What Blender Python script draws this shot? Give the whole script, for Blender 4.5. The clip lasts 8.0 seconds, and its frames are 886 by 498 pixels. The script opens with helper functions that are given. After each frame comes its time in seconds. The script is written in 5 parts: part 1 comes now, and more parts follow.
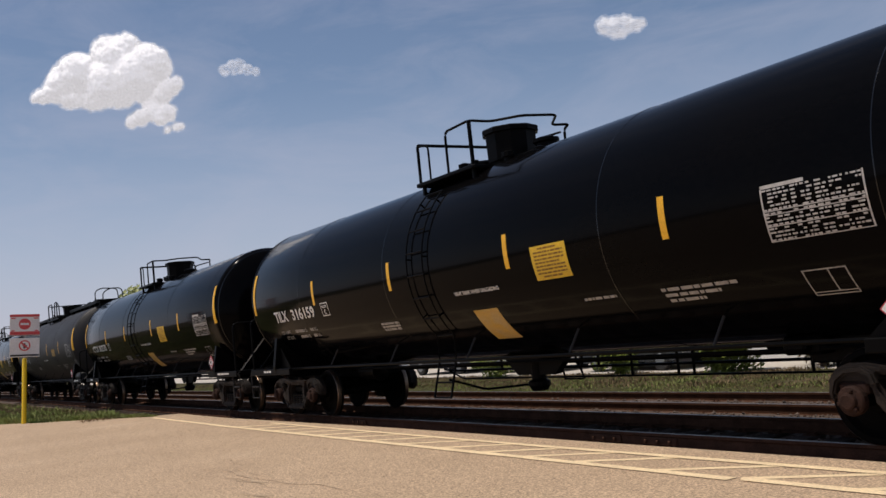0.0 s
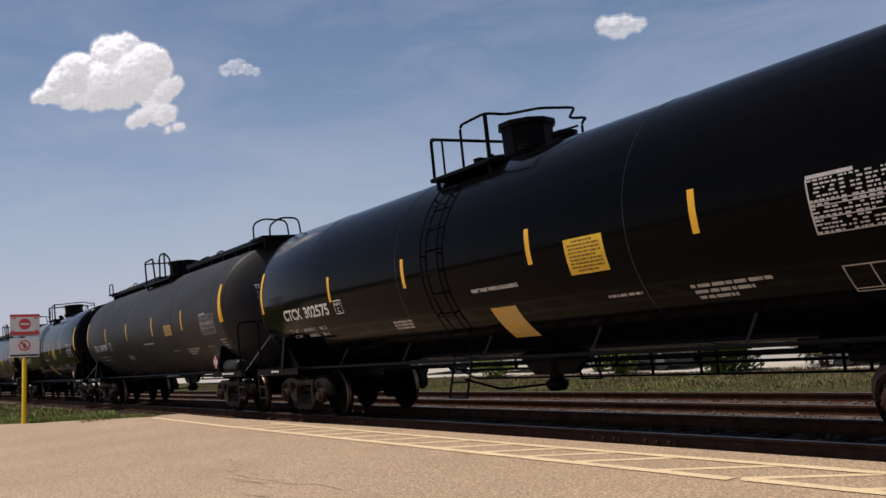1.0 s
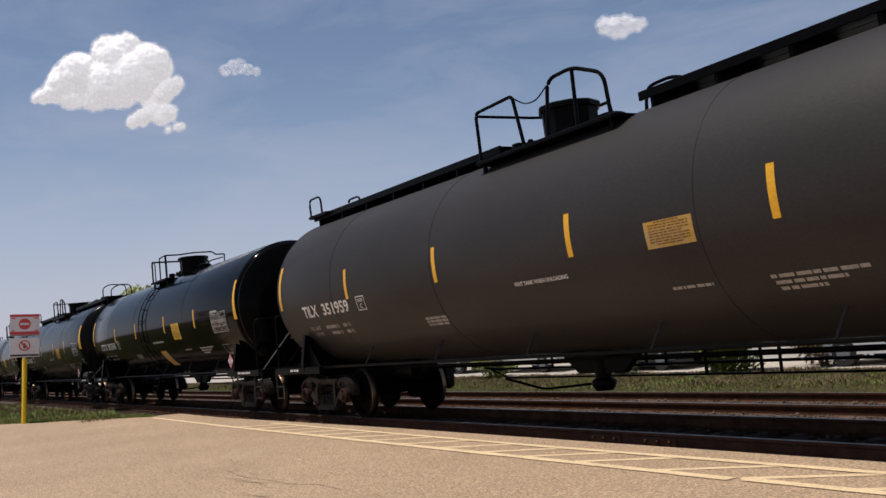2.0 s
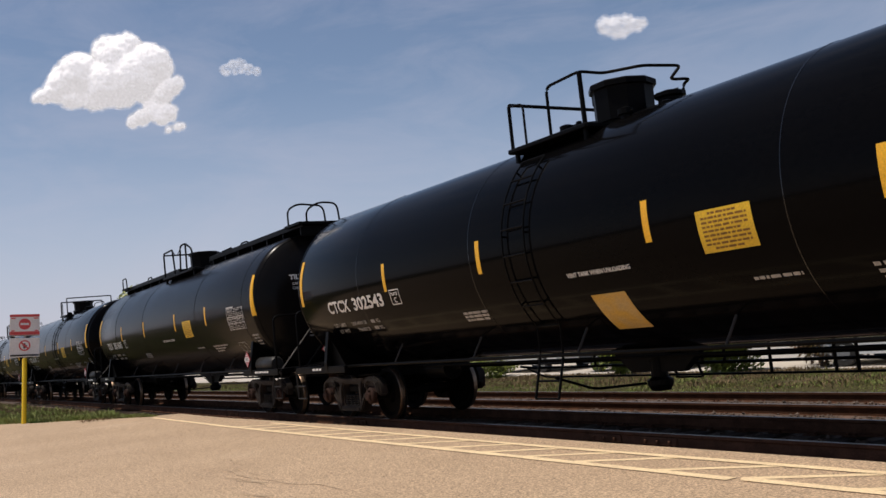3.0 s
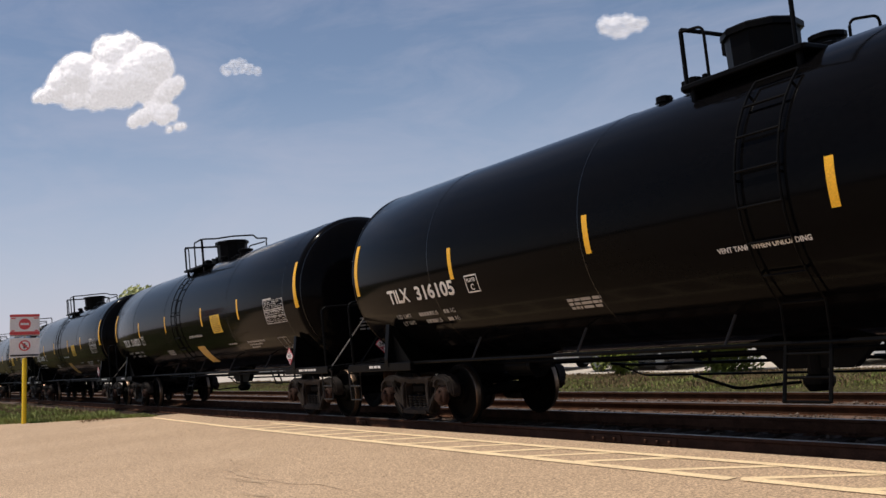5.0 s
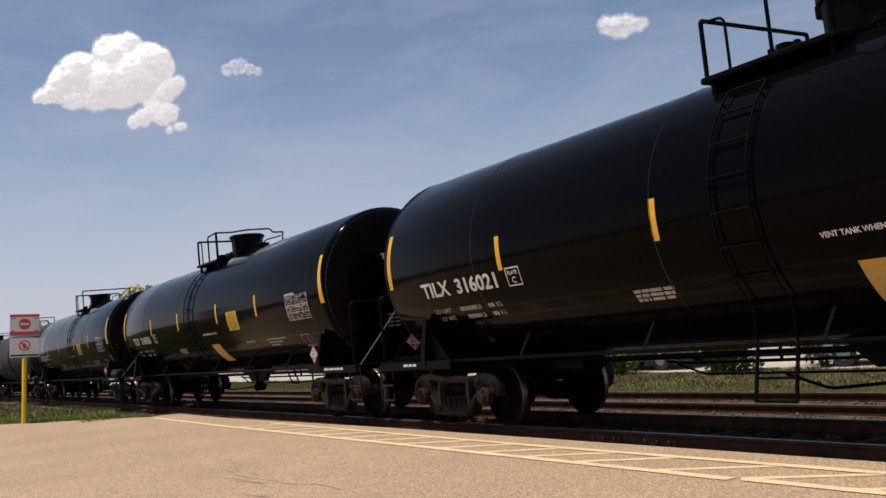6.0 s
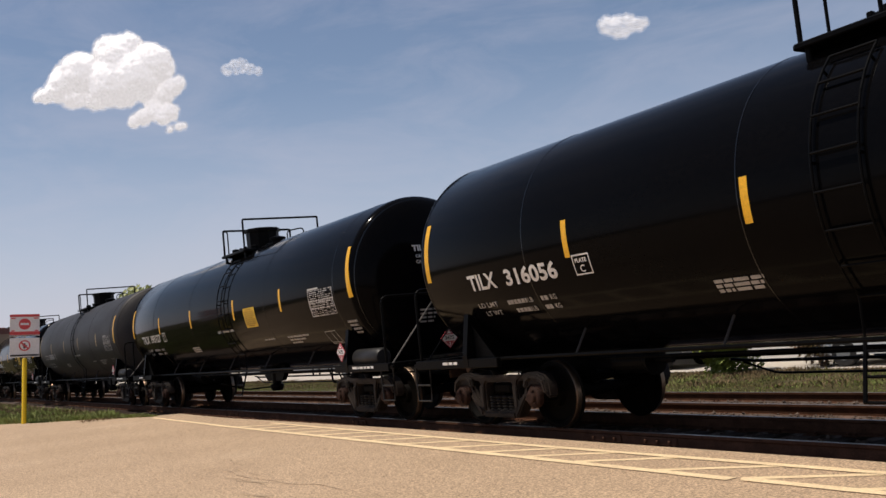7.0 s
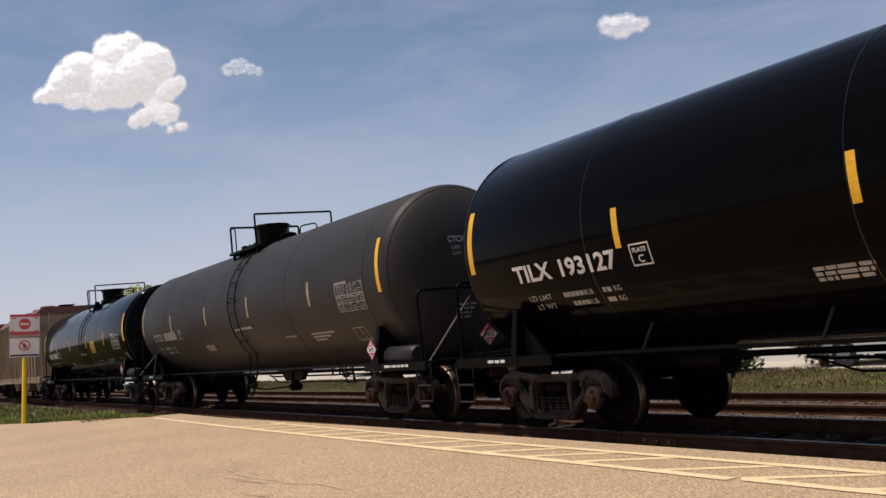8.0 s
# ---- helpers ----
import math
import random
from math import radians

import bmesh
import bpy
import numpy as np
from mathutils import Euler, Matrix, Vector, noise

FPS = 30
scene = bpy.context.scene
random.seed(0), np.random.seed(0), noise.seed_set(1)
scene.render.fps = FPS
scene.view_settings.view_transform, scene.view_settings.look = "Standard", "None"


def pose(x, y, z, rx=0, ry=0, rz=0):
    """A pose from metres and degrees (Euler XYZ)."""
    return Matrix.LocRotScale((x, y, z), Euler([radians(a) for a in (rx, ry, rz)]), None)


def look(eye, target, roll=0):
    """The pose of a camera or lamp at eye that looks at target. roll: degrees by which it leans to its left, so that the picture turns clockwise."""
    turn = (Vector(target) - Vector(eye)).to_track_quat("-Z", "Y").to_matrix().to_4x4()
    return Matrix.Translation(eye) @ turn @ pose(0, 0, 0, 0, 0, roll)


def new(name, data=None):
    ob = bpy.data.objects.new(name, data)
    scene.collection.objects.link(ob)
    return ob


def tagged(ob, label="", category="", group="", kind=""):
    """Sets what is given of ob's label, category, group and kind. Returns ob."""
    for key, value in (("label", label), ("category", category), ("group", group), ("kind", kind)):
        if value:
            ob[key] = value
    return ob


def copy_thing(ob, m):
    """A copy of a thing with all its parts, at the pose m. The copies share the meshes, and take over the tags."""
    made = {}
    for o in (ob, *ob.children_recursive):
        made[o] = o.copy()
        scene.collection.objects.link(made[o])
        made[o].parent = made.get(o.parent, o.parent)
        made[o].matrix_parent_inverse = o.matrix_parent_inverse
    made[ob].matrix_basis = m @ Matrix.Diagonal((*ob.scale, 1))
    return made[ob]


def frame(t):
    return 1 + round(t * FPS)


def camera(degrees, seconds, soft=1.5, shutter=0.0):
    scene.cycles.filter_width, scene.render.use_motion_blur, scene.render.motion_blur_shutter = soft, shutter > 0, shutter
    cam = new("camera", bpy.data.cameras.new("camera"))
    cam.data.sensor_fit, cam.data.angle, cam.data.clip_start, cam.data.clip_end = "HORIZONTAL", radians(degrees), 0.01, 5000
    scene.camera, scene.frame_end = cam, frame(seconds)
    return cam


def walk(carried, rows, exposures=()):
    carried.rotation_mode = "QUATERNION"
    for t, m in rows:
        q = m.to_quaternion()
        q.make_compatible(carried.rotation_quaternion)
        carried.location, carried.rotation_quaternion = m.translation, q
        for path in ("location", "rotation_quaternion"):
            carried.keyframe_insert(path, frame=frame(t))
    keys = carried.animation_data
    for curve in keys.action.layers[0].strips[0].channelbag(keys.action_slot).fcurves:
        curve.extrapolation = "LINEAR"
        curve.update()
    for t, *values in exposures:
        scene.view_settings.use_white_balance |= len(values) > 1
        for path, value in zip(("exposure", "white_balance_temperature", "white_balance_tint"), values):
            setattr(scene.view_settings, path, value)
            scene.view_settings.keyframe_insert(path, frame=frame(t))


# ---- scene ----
# X runs along the track with the train, Y away from the camera, Z up from the railhead.
cam = camera(50.5, 8.0)
EYE = Vector((0.0, -8.75, 1.448))
AIM = EYE + Vector((-0.84362, 0.52973, 0.08746))
walk(cam, [(0.0, look(EYE, AIM, -5.755)), (8.0, look(EYE, AIM, -5.755))], [(0.0, -0.14, 6480, 10), (1.7, -0.13, 6500, 10), (2.8, -0.03, 6600, 10), (4.5, -0.01, 6640, 10), (8.0, 0.05, 6780, 10)])

# ---- light ----
SUN = Vector((-0.13, -0.30, 0.945)).normalized()
world = bpy.data.worlds.new("sky")
scene.world = world
world.use_nodes = True
wn, wl = world.node_tree.nodes, world.node_tree.links
wn.clear()
w_out, w_bg, w_sky = wn.new("ShaderNodeOutputWorld"), wn.new("ShaderNodeBackground"), wn.new("ShaderNodeTexSky")
w_sky.sky_type, w_sky.sun_disc = "NISHITA", False
w_sky.sun_elevation = math.asin(SUN.z)
w_sky.sun_rotation = math.atan2(SUN.x, SUN.y)
w_sky.altitude, w_sky.air_density, w_sky.dust_density, w_sky.ozone_density = 200, 1.0, 0.35, 1.3
w_co, w_map, w_n1 = wn.new("ShaderNodeTexCoord"), wn.new("ShaderNodeMapping"), wn.new("ShaderNodeTexNoise")
w_map.inputs["Scale"].default_value = (1.2, 2.6, 7.5)
w_map.inputs["Rotation"].default_value = (0.06, -0.07, 0.2)
w_n1.inputs["Scale"].default_value, w_n1.inputs["Detail"].default_value, w_n1.inputs["Roughness"].default_value = 2.2, 7, 0.62
w_n1.inputs["Distortion"].default_value = 0.5
w_ramp, w_mix = wn.new("ShaderNodeMapRange"), wn.new("ShaderNodeMix")
w_ramp.inputs["From Min"].default_value, w_ramp.inputs["From Max"].default_value = 0.42, 0.82
w_ramp.inputs["To Max"].default_value = 0.36
w_mix.data_type = "RGBA"
w_mix.inputs["B"].default_value = (5.4, 5.75, 7.0, 1)
wl.new(w_co.outputs["Generated"], w_map.inputs["Vector"])
wl.new(w_map.outputs["Vector"], w_n1.inputs["Vector"])
wl.new(w_n1.outputs["Fac"], w_ramp.inputs["Value"])
wl.new(w_ramp.outputs["Result"], w_mix.inputs["Factor"])
w_sep, w_low, w_haze = wn.new("ShaderNodeSeparateXYZ"), wn.new("ShaderNodeMapRange"), wn.new("ShaderNodeMix")
w_haze.data_type = "RGBA"
w_haze.inputs["B"].default_value = (4.9, 5.4, 7.15, 1)
w_low.interpolation_type = "SMOOTHSTEP"
w_low.inputs["From Min"].default_value, w_low.inputs["From Max"].default_value = -0.02, 0.30
w_low.inputs["To Min"].default_value, w_low.inputs["To Max"].default_value = 0.75, 0.0
wl.new(w_co.outputs["Generated"], w_sep.inputs["Vector"])
wl.new(w_sep.outputs["Z"], w_low.inputs["Value"])
wl.new(w_low.outputs["Result"], w_haze.inputs["Factor"])
wl.new(w_sky.outputs["Color"], w_haze.inputs["A"])
wl.new(w_haze.outputs["Result"], w_mix.inputs["A"])
w_tint = wn.new("ShaderNodeMix")
w_tint.data_type, w_tint.blend_type = "RGBA", "MULTIPLY"
w_tint.inputs["Factor"].default_value = 1.0
w_tint.inputs["B"].default_value = (1.06, 0.99, 0.985, 1)
wl.new(w_mix.outputs["Result"], w_tint.inputs["A"])
wl.new(w_tint.outputs["Result"], w_bg.inputs["Color"])
w_bg.inputs["Strength"].default_value = 0.096
wl.new(w_bg.outputs["Background"], w_out.inputs["Surface"])

sun = new("sun", bpy.data.lights.new("sun", "SUN"))
sun.data.energy, sun.data.angle, sun.data.color = 3.9, radians(0.53), (1.0, 0.93, 0.84)
sun.matrix_world = look(SUN * 60, (0, 0, 0))


# ---- materials ----
def material(name, base, rough=0.6, metal=0.0, second=None, scale=6.0, amount=0.6, fine=60.0, bump=0.15, rough_var=0.1, coat=0.0,
             stretch=(1, 1, 1), third=None, third_scale=0.7, third_at=0.56, spec=0.5, vary=0.0, grain=0.17):
    """Two scales of colour variation, fine relief, and uneven gloss, in metres of the object."""
    m = bpy.data.materials.new(name)
    m.use_nodes = True
    n, l = m.node_tree.nodes, m.node_tree.links
    b = n["Principled BSDF"]
    co, mp = n.new("ShaderNodeTexCoord"), n.new("ShaderNodeMapping")
    mp.inputs["Scale"].default_value = stretch
    l.new(co.outputs["Object"], mp.inputs["Vector"])
    n1, n2 = n.new("ShaderNodeTexNoise"), n.new("ShaderNodeTexNoise")
    n1.inputs["Scale"].default_value, n1.inputs["Detail"].default_value = scale, 6
    n2.inputs["Scale"].default_value, n2.inputs["Detail"].default_value = fine, 4
    l.new(mp.outputs["Vector"], n1.inputs["Vector"])
    l.new(mp.outputs["Vector"], n2.inputs["Vector"])
    r1 = n.new("ShaderNodeMapRange")
    r1.inputs["From Min"].default_value, r1.inputs["From Max"].default_value, r1.inputs["To Max"].default_value = 0.35, 0.68, amount
    l.new(n1.outputs["Fac"], r1.inputs["Value"])
    mix = n.new("ShaderNodeMix")
    mix.data_type = "RGBA"
    mix.inputs["A"].default_value = (*base, 1)
    mix.inputs["B"].default_value = (*(second or [c * 0.6 for c in base]), 1)
    l.new(r1.outputs["Result"], mix.inputs["Factor"])
    out = mix.outputs["Result"]
    if third:
        n3, r3, m3 = n.new("ShaderNodeTexNoise"), n.new("ShaderNodeMapRange"), n.new("ShaderNodeMix")
        n3.inputs["Scale"].default_value, n3.inputs["Detail"].default_value = third_scale, 8
        r3.inputs["From Min"].default_value, r3.inputs["From Max"].default_value = third_at, third_at + 0.12
        r3.inputs["To Max"].default_value = 0.75
        m3.data_type = "RGBA"
        m3.inputs["B"].default_value = (*third, 1)
        l.new(co.outputs["Object"], n3.inputs["Vector"])
        l.new(n3.outputs["Fac"], r3.inputs["Value"])
        l.new(r3.outputs["Result"], m3.inputs["Factor"])
        l.new(out, m3.inputs["A"])
        out = m3.outputs["Result"]
    gr, gm = n.new("ShaderNodeMapRange"), n.new("ShaderNodeMix")
    gr.inputs["From Min"].default_value, gr.inputs["From Max"].default_value = 0.3, 0.7
    gr.inputs["To Min"].default_value, gr.inputs["To Max"].default_value = 1 - grain, 1 + grain
    l.new(n2.outputs["Fac"], gr.inputs["Value"])
    gm.data_type, gm.blend_type = "RGBA", "MULTIPLY"
    gm.inputs["Factor"].default_value = 1.0
    l.new(out, gm.inputs["A"])
    l.new(gr.outputs["Result"], gm.inputs["B"])
    out = gm.outputs["Result"]
    if vary:
        oi, vr, vm = n.new("ShaderNodeObjectInfo"), n.new("ShaderNodeMapRange"), n.new("ShaderNodeMix")
        vr.inputs["To Min"].default_value, vr.inputs["To Max"].default_value = 1 - vary, 1 + vary
        vm.data_type, vm.blend_type = "RGBA", "MULTIPLY"
        vm.inputs["Factor"].default_value = 1.0
        l.new(oi.outputs["Random"], vr.inputs["Value"])
        l.new(out, vm.inputs["A"])
        l.new(vr.outputs["Result"], vm.inputs["B"])
        out = vm.outputs["Result"]
    l.new(out, b.inputs["Base Color"])
    rr = n.new("ShaderNodeMapRange")
    rr.inputs["To Min"].default_value, rr.inputs["To Max"].default_value = max(0.02, rough - rough_var), min(1, rough + rough_var)
    l.new(n1.outputs["Fac"], rr.inputs["Value"])
    l.new(rr.outputs["Result"], b.inputs["Roughness"])
    b.inputs["Metallic"].default_value = metal
    b.inputs["Specular IOR Level"].default_value = spec
    b.inputs["Coat Weight"].default_value = coat
    b.inputs["Coat Roughness"].default_value = 0.12
    if bump:
        bp = n.new("ShaderNodeBump")
        bp.inputs["Strength"].default_value, bp.inputs["Distance"].default_value = bump, 0.02
        l.new(n2.outputs["Fac"], bp.inputs["Height"])
        l.new(bp.outputs["Normal"], b.inputs["Normal"])
    return m


SEAM = material("gloss_black_weld_bead", (0.004, 0.004, 0.0045), 0.13, scale=5, bump=0.0, spec=0.45, rough_var=0.05)
GLOSS = material("gloss_black_paint", (0.0022, 0.0022, 0.0026), 0.11, second=(0.0030, 0.0025, 0.0023), scale=1.3, fine=25, bump=0.0, rough_var=0.05, spec=0.042,
                 stretch=(0.5, 1, 1))
SATIN = material("worn_black_paint", (0.0055, 0.005, 0.005), 0.22, second=(0.009, 0.008, 0.0075), scale=1.1, fine=40, bump=0.01, rough_var=0.1, spec=0.08, stretch=(0.5, 1, 1))
MATTE = material("faded_grey_black_paint", (0.031, 0.0275, 0.0262), 0.55, second=(0.0195, 0.0175, 0.0168), scale=1.2, amount=0.6, fine=50, bump=0.03, spec=0.25,
                 stretch=(0.4, 1, 1))
FITTING = material("black_fitting_paint", (0.0022, 0.0022, 0.0025), 0.42, second=(0.004, 0.0036, 0.0032), scale=4, bump=0.05, spec=0.05)
WORNSTEEL = material("worn_grey_steel", (0.014, 0.012, 0.011), 0.6, second=(0.005, 0.0045, 0.004), scale=7, amount=0.8, bump=0.1, spec=0.3)
PALESTEEL = material("dusty_pale_steel", (0.16, 0.145, 0.13), 0.6, second=(0.05, 0.045, 0.04), scale=6, amount=0.7, bump=0.1, spec=0.3)
RUST = material("rusty_casting", (0.060, 0.030, 0.016), 0.8, second=(0.012, 0.008, 0.006), scale=6, amount=0.9, bump=0.3, spec=0.15)
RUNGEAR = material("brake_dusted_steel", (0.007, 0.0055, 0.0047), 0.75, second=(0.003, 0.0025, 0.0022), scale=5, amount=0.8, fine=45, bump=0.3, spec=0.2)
RESERVOIR = material("dusty_grey_reservoir_paint", (0.018, 0.017, 0.016), 0.5, second=(0.010, 0.0095, 0.009), scale=3, fine=40, bump=0.05, spec=0.3)
FRAME = material("grey_dusted_cast_steel", (0.025, 0.0175, 0.0138), 0.7, second=(0.004, 0.003, 0.0025), spec=0.2, scale=3.4, amount=0.9, fine=40, bump=0.3)
CAP = material("rusty_bearing_cap", (0.040, 0.019, 0.013), 0.8, second=(0.008, 0.005, 0.004), spec=0.15, scale=9, bump=0.3)
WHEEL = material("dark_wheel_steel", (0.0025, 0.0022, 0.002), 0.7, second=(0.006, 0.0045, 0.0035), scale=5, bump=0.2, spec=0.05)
# brown of the reflected asphalt is put into the tread's metal colour
TREAD = material("polished_wheel_tread", (0.24, 0.17, 0.12), 0.42, metal=1.0, scale=5, bump=0.05)
RAILTOP = material("worn_railhead", (0.30, 0.27, 0.25), 0.45, metal=1.0, second=(0.16, 0.13, 0.11), scale=3, bump=0.05)
RAILSIDE = material("rusted_rail_steel", (0.090, 0.043, 0.026), 0.9, second=(0.030, 0.016, 0.011), scale=6, bump=0.3, spec=0.05)
FADEDYELLOW = material("faded_reflective_tape", (0.42, 0.30, 0.15), 0.6, second=(0.28, 0.20, 0.11), scale=7, amount=0.8, bump=0.02)
YELLOW = material("yellow_reflective_tape", (0.80, 0.42, 0.015), 0.4, second=(0.66, 0.33, 0.012), scale=5, amount=0.5, bump=0.02)
PLACARD_YELLOW = material("yellow_placard", (0.72, 0.46, 0.02), 0.45, second=(0.60, 0.36, 0.02), scale=4, bump=0.02)
PATCH_TAN = material("weathered_yellow_placard", (0.50, 0.29, 0.04), 0.6, second=(0.42, 0.30, 0.14), scale=5, amount=0.8, bump=0.05)
TABLEWHITE = material("worn_table_stencil", (0.52, 0.49, 0.46), 0.6, second=(0.30, 0.28, 0.26), scale=16, amount=0.7, bump=0.02)
WHITE = material("white_stencil_paint", (0.72, 0.70, 0.66), 0.55, second=(0.48, 0.45, 0.42), scale=14, amount=0.6, bump=0.02)
GREYSTENCIL = material("dusty_stencil_paint", (0.36, 0.34, 0.32), 0.6, second=(0.2, 0.19, 0.18), scale=18, amount=0.7, bump=0.02)
PLACARDRED = material("red_placard_print", (0.42, 0.03, 0.05), 0.5, second=(0.34, 0.05, 0.06), scale=14, amount=0.6, bump=0.02)
RED = material("red_sign_paint", (0.60, 0.045, 0.05), 0.45, second=(0.5, 0.07, 0.07), scale=9, amount=0.5, bump=0.02)
SIGNWHITE = material("white_sign_sheet", (0.74, 0.72, 0.70), 0.4, second=(0.62, 0.6, 0.58), scale=4, amount=0.5, bump=0.02)
DARKINK = material("dark_print", (0.035, 0.03, 0.03), 0.6, bump=0.02)
BROWNINK = material("brown_print", (0.22, 0.10, 0.01), 0.6, bump=0.02)
POSTYELLOW = material("yellow_post_sleeve", (0.82, 0.55, 0.01), 0.42, second=(0.74, 0.48, 0.012), scale=3, amount=0.5, bump=0.02)
ASPHALT = material("sun_bleached_asphalt", (0.435, 0.302, 0.188), 0.93, second=(0.375, 0.259, 0.159), scale=0.5, amount=0.7, fine=46, bump=0.03, grain=0.62,
                   third=(0.48, 0.345, 0.225), third_scale=0.35, third_at=0.60)
LINE = material("pale_yellow_road_paint", (0.84, 0.63, 0.37), 0.8, second=(0.64, 0.47, 0.28), scale=3, amount=0.7, fine=40, bump=0.3)
CRACK = material("crack_filler", (0.36, 0.248, 0.152), 0.93, second=(0.46, 0.325, 0.205), scale=5, amount=0.9, bump=0.3)
PALEPATCH = material("pale_patch_mortar", (0.45, 0.325, 0.21), 0.93, second=(0.40, 0.285, 0.18), scale=4, bump=0.3)
BALLAST = material("ballast_stone", (0.13, 0.10, 0.083), 0.95, second=(0.06, 0.046, 0.04), scale=9, amount=0.9, fine=22, bump=1.0, third=(0.16, 0.095, 0.07),
                   third_scale=1.2, third_at=0.55, spec=0.08)
STONE = material("loose_ballast_stone", (0.15, 0.11, 0.088), 0.9, second=(0.06, 0.044, 0.036), scale=6, amount=0.9, fine=30, bump=0.4, spec=0.08)
TIE = material("creosoted_tie", (0.035, 0.025, 0.02), 0.95, second=(0.075, 0.055, 0.045), scale=5, stretch=(1, 0.2, 1), fine=40, bump=0.5, vary=0.35, spec=0.06)
SOIL = material("dry_grass_soil", (0.066, 0.054, 0.025), 0.95, spec=0.05, second=(0.048, 0.046, 0.018), scale=1.2, amount=0.9, fine=30, bump=0.8, third=(0.12, 0.092, 0.055),
                third_scale=0.5, third_at=0.56)
GRASS = material("grass_blade", (0.20, 0.25, 0.06), 0.7, spec=0.12, second=(0.23, 0.23, 0.085), scale=0.9, amount=0.9, fine=9, bump=0.0, third=(0.23, 0.19, 0.09),
                 third_scale=0.8, third_at=0.60)
DRYBLADE = material("straw_blade", (0.24, 0.17, 0.095), 0.8, spec=0.08, second=(0.15, 0.105, 0.055), scale=0.8, amount=0.9, fine=9, bump=0.0, third=(0.12, 0.115, 0.035),
                    third_scale=0.6, third_at=0.57)
LEAF = material("spring_leaf", (0.22, 0.25, 0.03), 0.55, second=(0.12, 0.16, 0.022), scale=2.5, amount=0.8, fine=8, bump=0.0)
# distance haze is mixed into the far tree's leaf colour
FARLEAF = material("haze_paled_spring_leaf", (0.44, 0.45, 0.20), 0.7, second=(0.34, 0.36, 0.15), scale=0.8, amount=0.8, fine=4, bump=0.0)
REDLEAF = material("reddish_bush_leaf", (0.17, 0.075, 0.05), 0.6, second=(0.16, 0.13, 0.04), scale=2.5, amount=0.9, fine=8, bump=0.0)
BARK = material("bark", (0.09, 0.07, 0.055), 0.95, second=(0.05, 0.04, 0.03), scale=8, stretch=(1, 1, 0.2), bump=0.6)
CONCRETE = material("pale_concrete", (0.50, 0.44, 0.37), 0.9, second=(0.42, 0.37, 0.31), scale=0.6, amount=0.7, fine=30, bump=0.2)
WALLWHITE = material("white_metal_siding", (0.72, 0.70, 0.67), 0.6, second=(0.62, 0.6, 0.57), scale=0.5, amount=0.6, bump=0.03)
WALLGREY = material("grey_metal_door", (0.20, 0.21, 0.22), 0.6, second=(0.16, 0.165, 0.17), scale=0.7, bump=0.03)
ROOFGREEN = material("green_metal_roof", (0.12, 0.30, 0.045), 0.5, second=(0.10, 0.25, 0.04), scale=0.7, bump=0.03)
CARPAINT = material("white_car_paint", (0.70, 0.70, 0.70), 0.25, second=(0.62, 0.62, 0.62), scale=1, bump=0.0, coat=0.6)
CARGREY = material("dark_grey_car_paint", (0.06, 0.065, 0.07), 0.25, second=(0.05, 0.05, 0.055), scale=1, bump=0.0, coat=0.6)
GLASS = material("dark_window_glass", (0.02, 0.025, 0.03), 0.06, scale=2, bump=0.0, rough_var=0.02)
RUBBER = material("black_rubber", (0.022, 0.021, 0.02), 0.85, bump=0.1)
TAN = material("tan_hopper_paint", (0.36, 0.25, 0.16), 0.65, second=(0.27, 0.18, 0.11), scale=1.0, amount=0.8, fine=20, bump=0.05, third=(0.16, 0.10, 0.07),
               third_scale=1.0, third_at=0.60)
BROWN = material("red_brown_boxcar_paint", (0.19, 0.07, 0.05), 0.65, second=(0.12, 0.05, 0.035), scale=1.0, amount=0.8, bump=0.05)
CLOUD = material("glowing_cloud_vapour", (0.47, 0.462, 0.465), 1.0, second=(0.43, 0.425, 0.43), scale=0.02, fine=0.2, bump=0.0, spec=0.0, grain=0.03)
# normals bent upward to brighten the sides, as light wandering inside vapour would
cn, cl = CLOUD.node_tree.nodes, CLOUD.node_tree.links
c_geo, c_sc, c_add, c_nrm = cn.new("ShaderNodeNewGeometry"), cn.new("ShaderNodeVectorMath"), cn.new("ShaderNodeVectorMath"), cn.new("ShaderNodeVectorMath")
c_sc.operation, c_add.operation, c_nrm.operation = "SCALE", "ADD", "NORMALIZE"
c_sc.inputs["Scale"].default_value = 0.30
c_add.inputs[1].default_value = (0.0, -0.12, 0.72)
cl.new(c_geo.outputs["Normal"], c_sc.inputs[0])
cl.new(c_sc.outputs["Vector"], c_add.inputs[0])
cl.new(c_add.outputs["Vector"], c_nrm.inputs[0])
cl.new(c_nrm.outputs["Vector"], cn["Principled BSDF"].inputs["Normal"])
# added glow stands in for sunlight scattered through the cloud
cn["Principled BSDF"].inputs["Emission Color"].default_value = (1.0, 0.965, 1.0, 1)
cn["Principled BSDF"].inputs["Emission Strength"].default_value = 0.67


